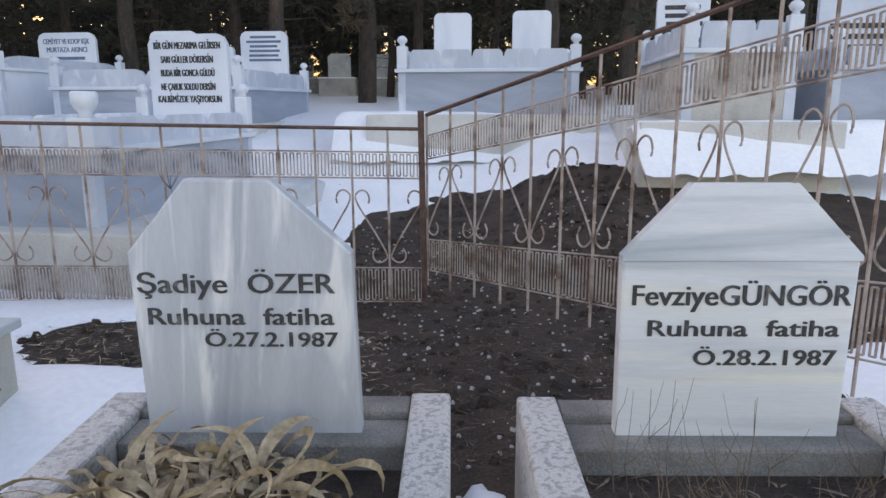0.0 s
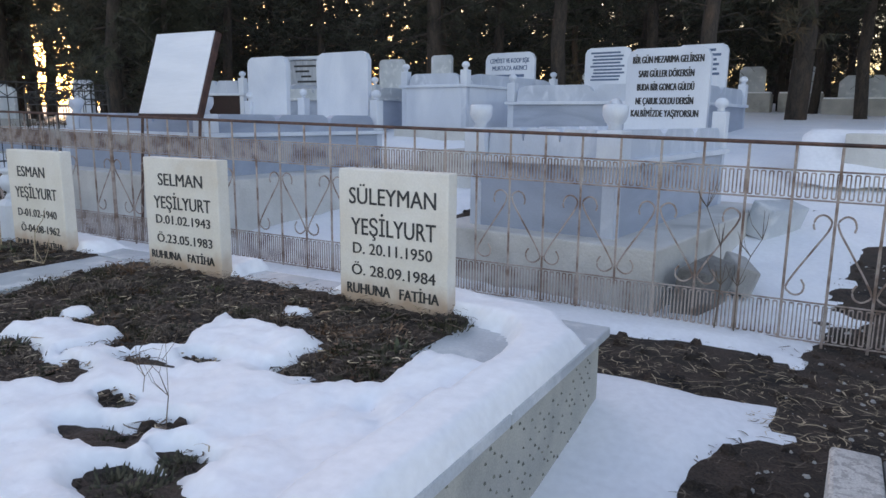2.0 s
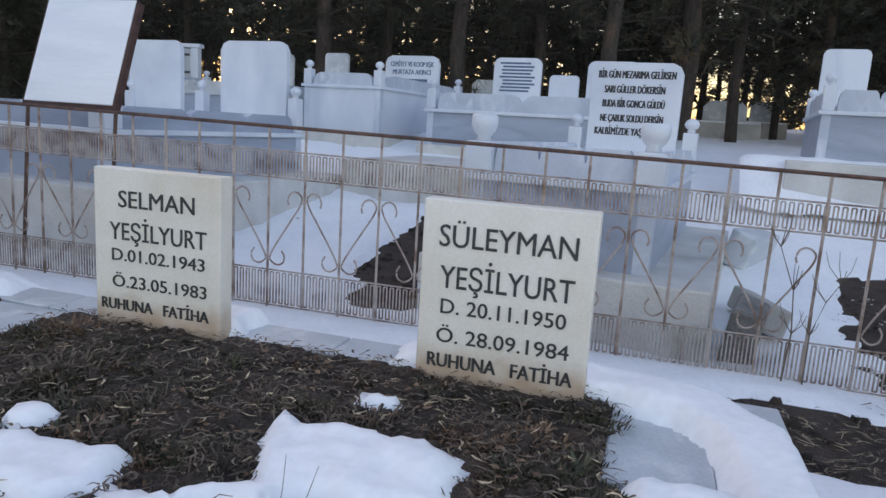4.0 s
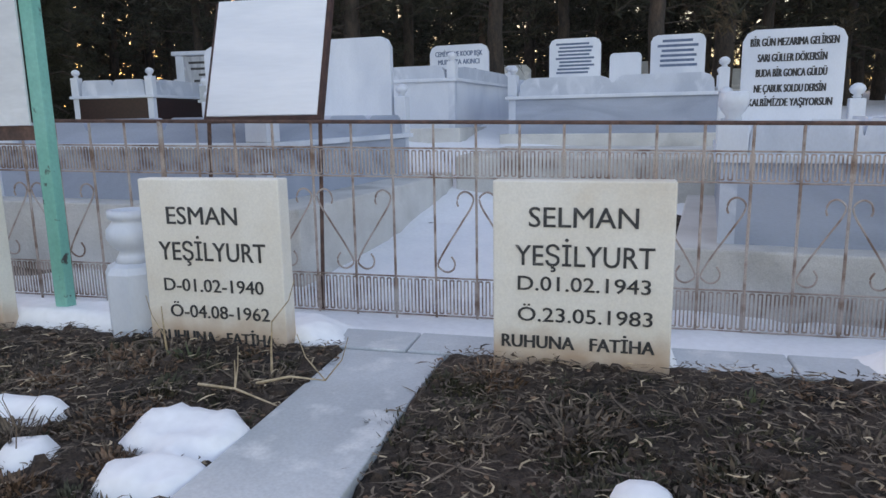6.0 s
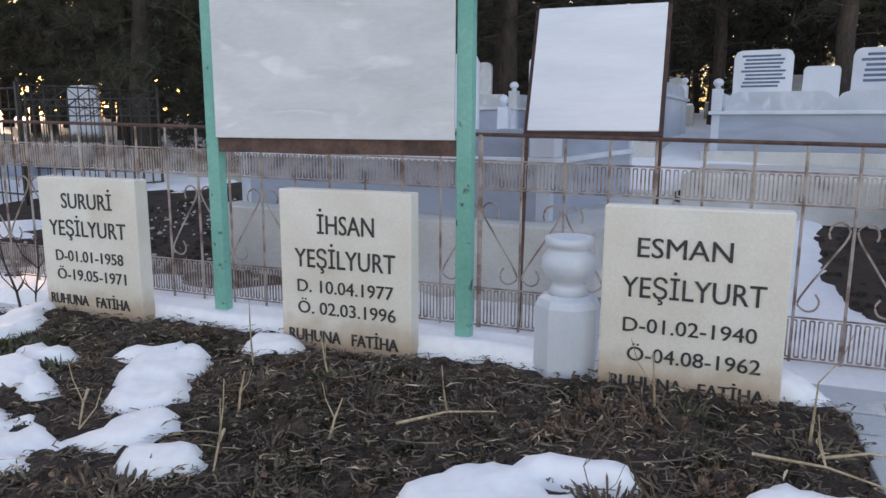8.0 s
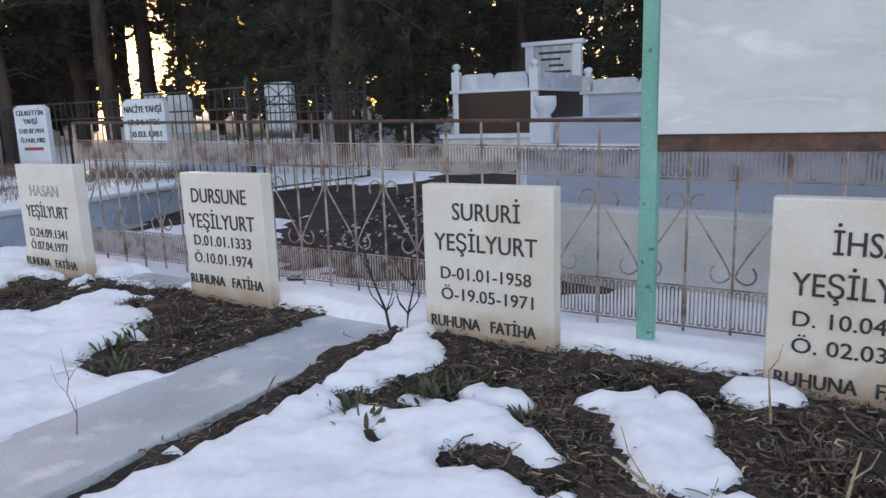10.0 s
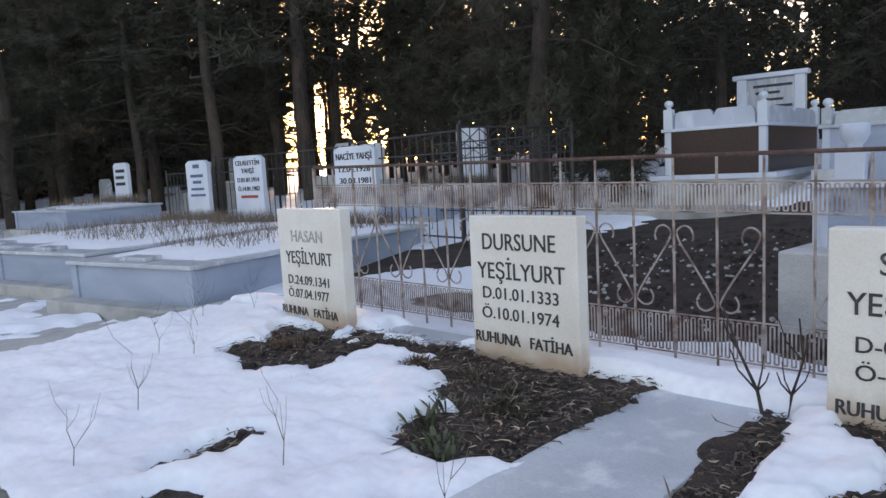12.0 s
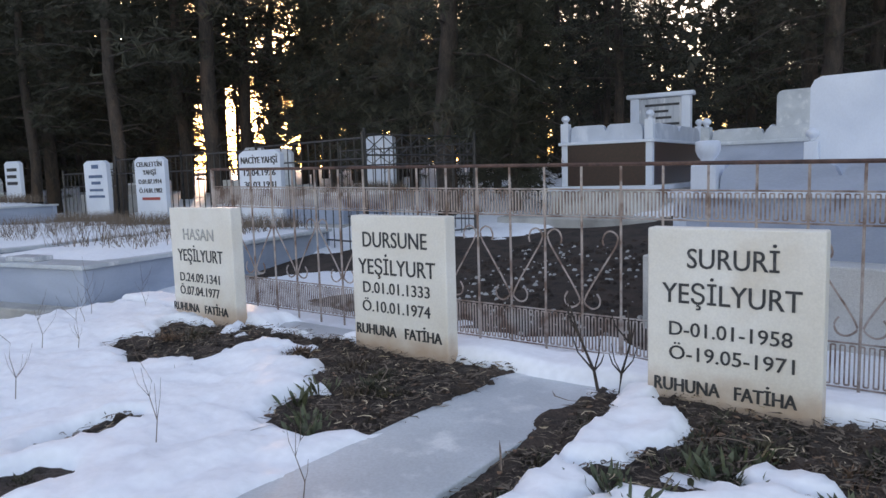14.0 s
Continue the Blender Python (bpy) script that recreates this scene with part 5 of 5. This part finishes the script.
for i, (x, y, a, L) in enumerate(((-5.8, 2.3, -0.35, 0.4), (-5.6, 2.35, 0.2, 0.25), (-6.9, 2.1, 0.6, 0.35), (-8.1, 1.95, -0.8, 0.4), (-7.4, 1.85, -1.0, 0.3))):
    stem(x, y, 0.54, [(0, 0, 0), (math.cos(a) * L * 0.5, math.sin(a) * L * 0.5, 0.025), (math.cos(a) * L, math.sin(a) * L, 0.01)], 0.006, "pale dry stalk lying on the soil", 2, STRAW, 70 + i)


# ---- pines ----
def needle_clump(bm, c, size, q, blades=7, thin=0.1):
    """A tuft: thin needle blades that spread from one point."""
    up = Vector((q.gauss(0, 1), q.gauss(0, 1), q.gauss(0.1, 0.7))).normalized()
    for k in range(blades):
        d = (up + Vector((q.gauss(0, 0.8), q.gauss(0, 0.8), q.gauss(0, 0.6)))).normalized() * size * q.uniform(0.6, 1.3)
        w = d.orthogonal().normalized() * size * thin
        bm.faces.new((bm.verts.new(c - w), bm.verts.new(c + w), bm.verts.new(c + d)))


def pine(seed, height, low, spread, clumps, lean=0.0, radius=0.16, n=40, droop=0.1, blades=22, thin=0.028):
    q = random.Random(seed)
    t = root("pine_tree", 0, 0, 0, "tall dark pine with rough bare trunk and dense crown", "tree", "pines of the wood")
    bm = bmesh.new()
    sway = [(q.uniform(-0.1, 0.1), q.uniform(-0.1, 0.1)) for _ in range(8)]
    trunk = [(lean * i + sway[i][0], sway[i][1], height * i / 7 - (0.5 if i == 0 else 0)) for i in range(8)]
    rod(bm, trunk, radius, 9, 0.2)
    part("trunk", bm, BARK, t, smooth=True)
    limbs = bmesh.new()
    crown = bmesh.new()
    for i in range(n):
        k = i / (n - 1)
        z = low + (height - low) * k
        reach = spread * (1.05 - 0.8 * k) * q.uniform(0.55, 1.15)
        a = i * 2.4 + q.uniform(-0.4, 0.4)
        x0 = lean * 7 * z / height
        end = Vector((x0 + reach * math.cos(a), reach * math.sin(a), z + reach * q.uniform(-0.35, 0.15) - droop))
        start = Vector((x0, 0, z))
        mid = start.lerp(end, 0.5) + Vector((0, 0, q.uniform(-0.05, 0.2)))
        rod(limbs, [start, mid, end], 0.026 * (1.3 - k), 4, 0.3)
        for j in range(int(clumps / n)):
            f = q.uniform(0.15, 1.05)
            p = start.lerp(mid, f * 2) if f < 0.5 else mid.lerp(end, f * 2 - 1)
            p = p + Vector((q.gauss(0, 0.24), q.gauss(0, 0.24), q.gauss(0, 0.16)))
            needle_clump(crown, p, q.uniform(0.16, 0.34), q, blades, thin)
    for i in range(16):              # dead twigs below the crown
        z = q.uniform(1.0, low + 0.8)
        a = q.uniform(0, 6.28)
        r = q.uniform(0.4, 1.5)
        rod(limbs, [(0, 0, z), (r * 0.6 * math.cos(a), r * 0.6 * math.sin(a), z + 0.1), (r * math.cos(a + 0.2), r * math.sin(a + 0.2), z - 0.15)], 0.013, 4, 0.3)
    tagged(part("branchwork", limbs, BARK, t), kind="stuff")
    tagged(part("crown", crown, NEEDLES, t), kind="stuff")
    return t


FORMS = [(11.0, 2.6, 2.5, 1500), (13.0, 3.2, 2.7, 1600, 0.03, 0.19), (9.0, 1.2, 2.0, 1600, 0.0, 0.13), (12.0, 2.0, 2.6, 1700, -0.03, 0.22)]
kinds = [pine(11 + i, *f) for i, f in enumerate(FORMS)] + [pine(15, 8.0, 0.4, 0.95, 1700, 0.0, 0.1, 70, 0.0)]
kinds += [pine(31 + i, *f, blades=6, thin=0.085) for i, f in enumerate(FORMS)]      # plainer crowns deeper in the wood
kinds.append(pine(41, 9.5, 0.7, 2.3, 520, 0.0, 0.09, 64, 0.1, 9, 0.03))      # thin young tree with many bare limbs
first = set(range(10))
q = random.Random(21)
spots = []


def plant(x, y, kind, turn, size=1.0):
    tree = kinds[kind]
    m = pose(x, y, ground_z(x, y), 0, 0, turn)
    if kind in first:
        first.discard(kind)
        tree.matrix_basis = m
        return tree
    c = copy_thing(tree, m)
    c.scale = (size, size, size * 1.03)
    return c


NAMED = [(-10.4, 16.0, 3), (-7.05, 16.2, 1), (-3.6, 16.0, 1), (-16.3, 10.9, 3), (-11.2, 17.5, 1), (-10.0, 19.0, 0), (-14.9, 11.3, 4), (-16.6, 13.2, 4), (-20.5, 13.5, 2), (-1.0, 31.0, 0), (2.5, 17.0, 1), (4.5, 17.5, 3), (-23.2, 14.6, 2), (-27.5, 12.5, 3), (-31.0, 10.0, 3), (-26.0, 9.5, 1), (-18.8, 13.0, 2), (-22.0, 16.0, 3), (-36, 8.5, 3), (-33, 13, 2), (-34.5, 5.0, 3), (-37.5, 3.0, 2), (-38.0, 6.0, 3), (-40.5, 8.0, 2), (-41.0, 4.5, 3), (-43.5, 6.0, 2), (-39.0, 11.0, 2), (-36.5, 11.5, 3), (-44.0, 10.0, 3), (-43.0, 2.0, 3), (-47.0, 4.0, 2), (-46.5, 8.0, 3), (-30.5, 5.8, 3), (-33.0, 8.0, 3), (-32.0, 3.6, 2), (-35.5, 10.2, 2), (-29.5, 8.9, 0), (-26.5, 19.0, 1), (-29.0, 21.5, 1), (-33.5, 24.0, 1)]
for x, y, k in NAMED:
    plant(x, y, k, q.uniform(0, 360))
    spots.append((x, y))
for d, off in ((22, 0.5), (25, -0.7), (28, 0.6), (32, -0.4), (36, 0.5), (40, -0.8)):      # high crowns before the low sun
    plant(-8.5 - 0.8 * d + 0.6 * off, 0.599 * d + 0.8 * off, 6, 70 * d, 1.35)
    spots.append((-8.5 - 0.8 * d + 0.6 * off, 0.599 * d + 0.8 * off))
for d, off in ((24, -1.3), (31, 0.2)):      # thin trees across the glow
    plant(-8.5 - 0.8 * d + 0.6 * off, 0.599 * d + 0.8 * off, 9, 47 * d, 1.1)
tries = 0
while len(spots) < 228 and tries < 9000:
    tries += 1
    x, y = q.uniform(-56, 20), q.uniform(-8, 46)
    if y < 17.5 and x > -21 or y < 11 and x > -33 or y < 5 and x > -40:
        continue
    if any(math.hypot(x - a, y - b) < 2.0 for a, b in spots):
        continue
    spots.append((x, y))
    if q.random() < 0.35 and 92 < math.degrees(math.atan2(y, x + 8.5)) < 113 and y > 20:      # thinner wood behind the brick tomb
        continue
    if abs(math.degrees(math.atan2(y, x + 8.5)) - 143.2) < 2.2 or abs(math.degrees(math.atan2(y, x + 6.4)) - 145.0) < 4.6 and math.hypot(x + 6.4, y) < 48:      # high-crowned trees only, towards the low sun
        if 20 < math.hypot(x + 8.5, y) < 40:
            plant(x, y, 6, q.uniform(0, 360), 1.25)
        continue
    plant(x, y, q.choice((5, 6, 7, 8, 7)), q.uniform(0, 360), q.uniform(0.85, 1.2))

# far wood that closes the view
bm = bmesh.new()
q = random.Random(77)
for i in range(520):
    a = radians(q.uniform(-12, 225))
    r = q.uniform(52, 75)
    x, y = r * math.cos(a) - 8, r * math.sin(a)
    if abs(math.degrees(a) - 144.0) < 3.3 or (93 < math.degrees(a) < 112 and q.random() < 0.35):
        continue
    z = ground_z(x, y)
    h = q.uniform(8, 14)
    for j in range(60):
        k = q.random()
        c = Vector((x + q.gauss(0, 1.3 * (1.1 - k)), y + q.gauss(0, 1.0), z + h * k))
        d = Vector((q.gauss(0, 0.5), q.gauss(0, 0.5), q.gauss(-0.2, 0.4)))
        w = Vector((q.gauss(0, 0.5), q.gauss(0, 0.5), q.gauss(0, 0.4)))
        bm.faces.new((bm.verts.new(c), bm.verts.new(c + d * 1.3), bm.verts.new(c + w * 1.3)))
for i in range(155):
    a = radians(q.uniform(148, 182) if i < 125 else q.uniform(92, 118))
    r = q.uniform(50, 66)
    x, y = r * math.cos(a) - 8, r * math.sin(a)
    h = q.uniform(12, 21) if i < 125 else q.uniform(9, 15)
    for j in range(70):
        k = q.random()
        c = Vector((x + q.gauss(0, 1.5 * (1.1 - k)), y + q.gauss(0, 1.5 * (1.1 - k)), ground_z(x, y) + h * k))
        d, w = (Vector((q.gauss(0, 0.5), q.gauss(0, 0.5), q.gauss(-0.2, 0.4))) for _ in range(2))
        bm.faces.new((bm.verts.new(c), bm.verts.new(c + d * 1.3), bm.verts.new(c + w * 1.3)))
for i in range(170):
    a = radians(q.uniform(149, 215))
    r = q.uniform(46, 54)
    x, y = r * math.cos(a) - 8, r * math.sin(a)
    for j in range(40):
        c = Vector((x + q.gauss(0, 0.8), y + q.gauss(0, 1.2), ground_z(x, y) + q.uniform(0, 4.5)))
        d, w = (Vector((q.gauss(0, 0.4), q.gauss(0, 0.4), q.gauss(-0.1, 0.4))) for _ in range(2))
        bm.faces.new((bm.verts.new(c), bm.verts.new(c + d * 1.2), bm.verts.new(c + w * 1.2)))
tagged(part("far_wood", bm, NEEDLES), "dense dark pine wood in the distance", "wood", "", "stuff")
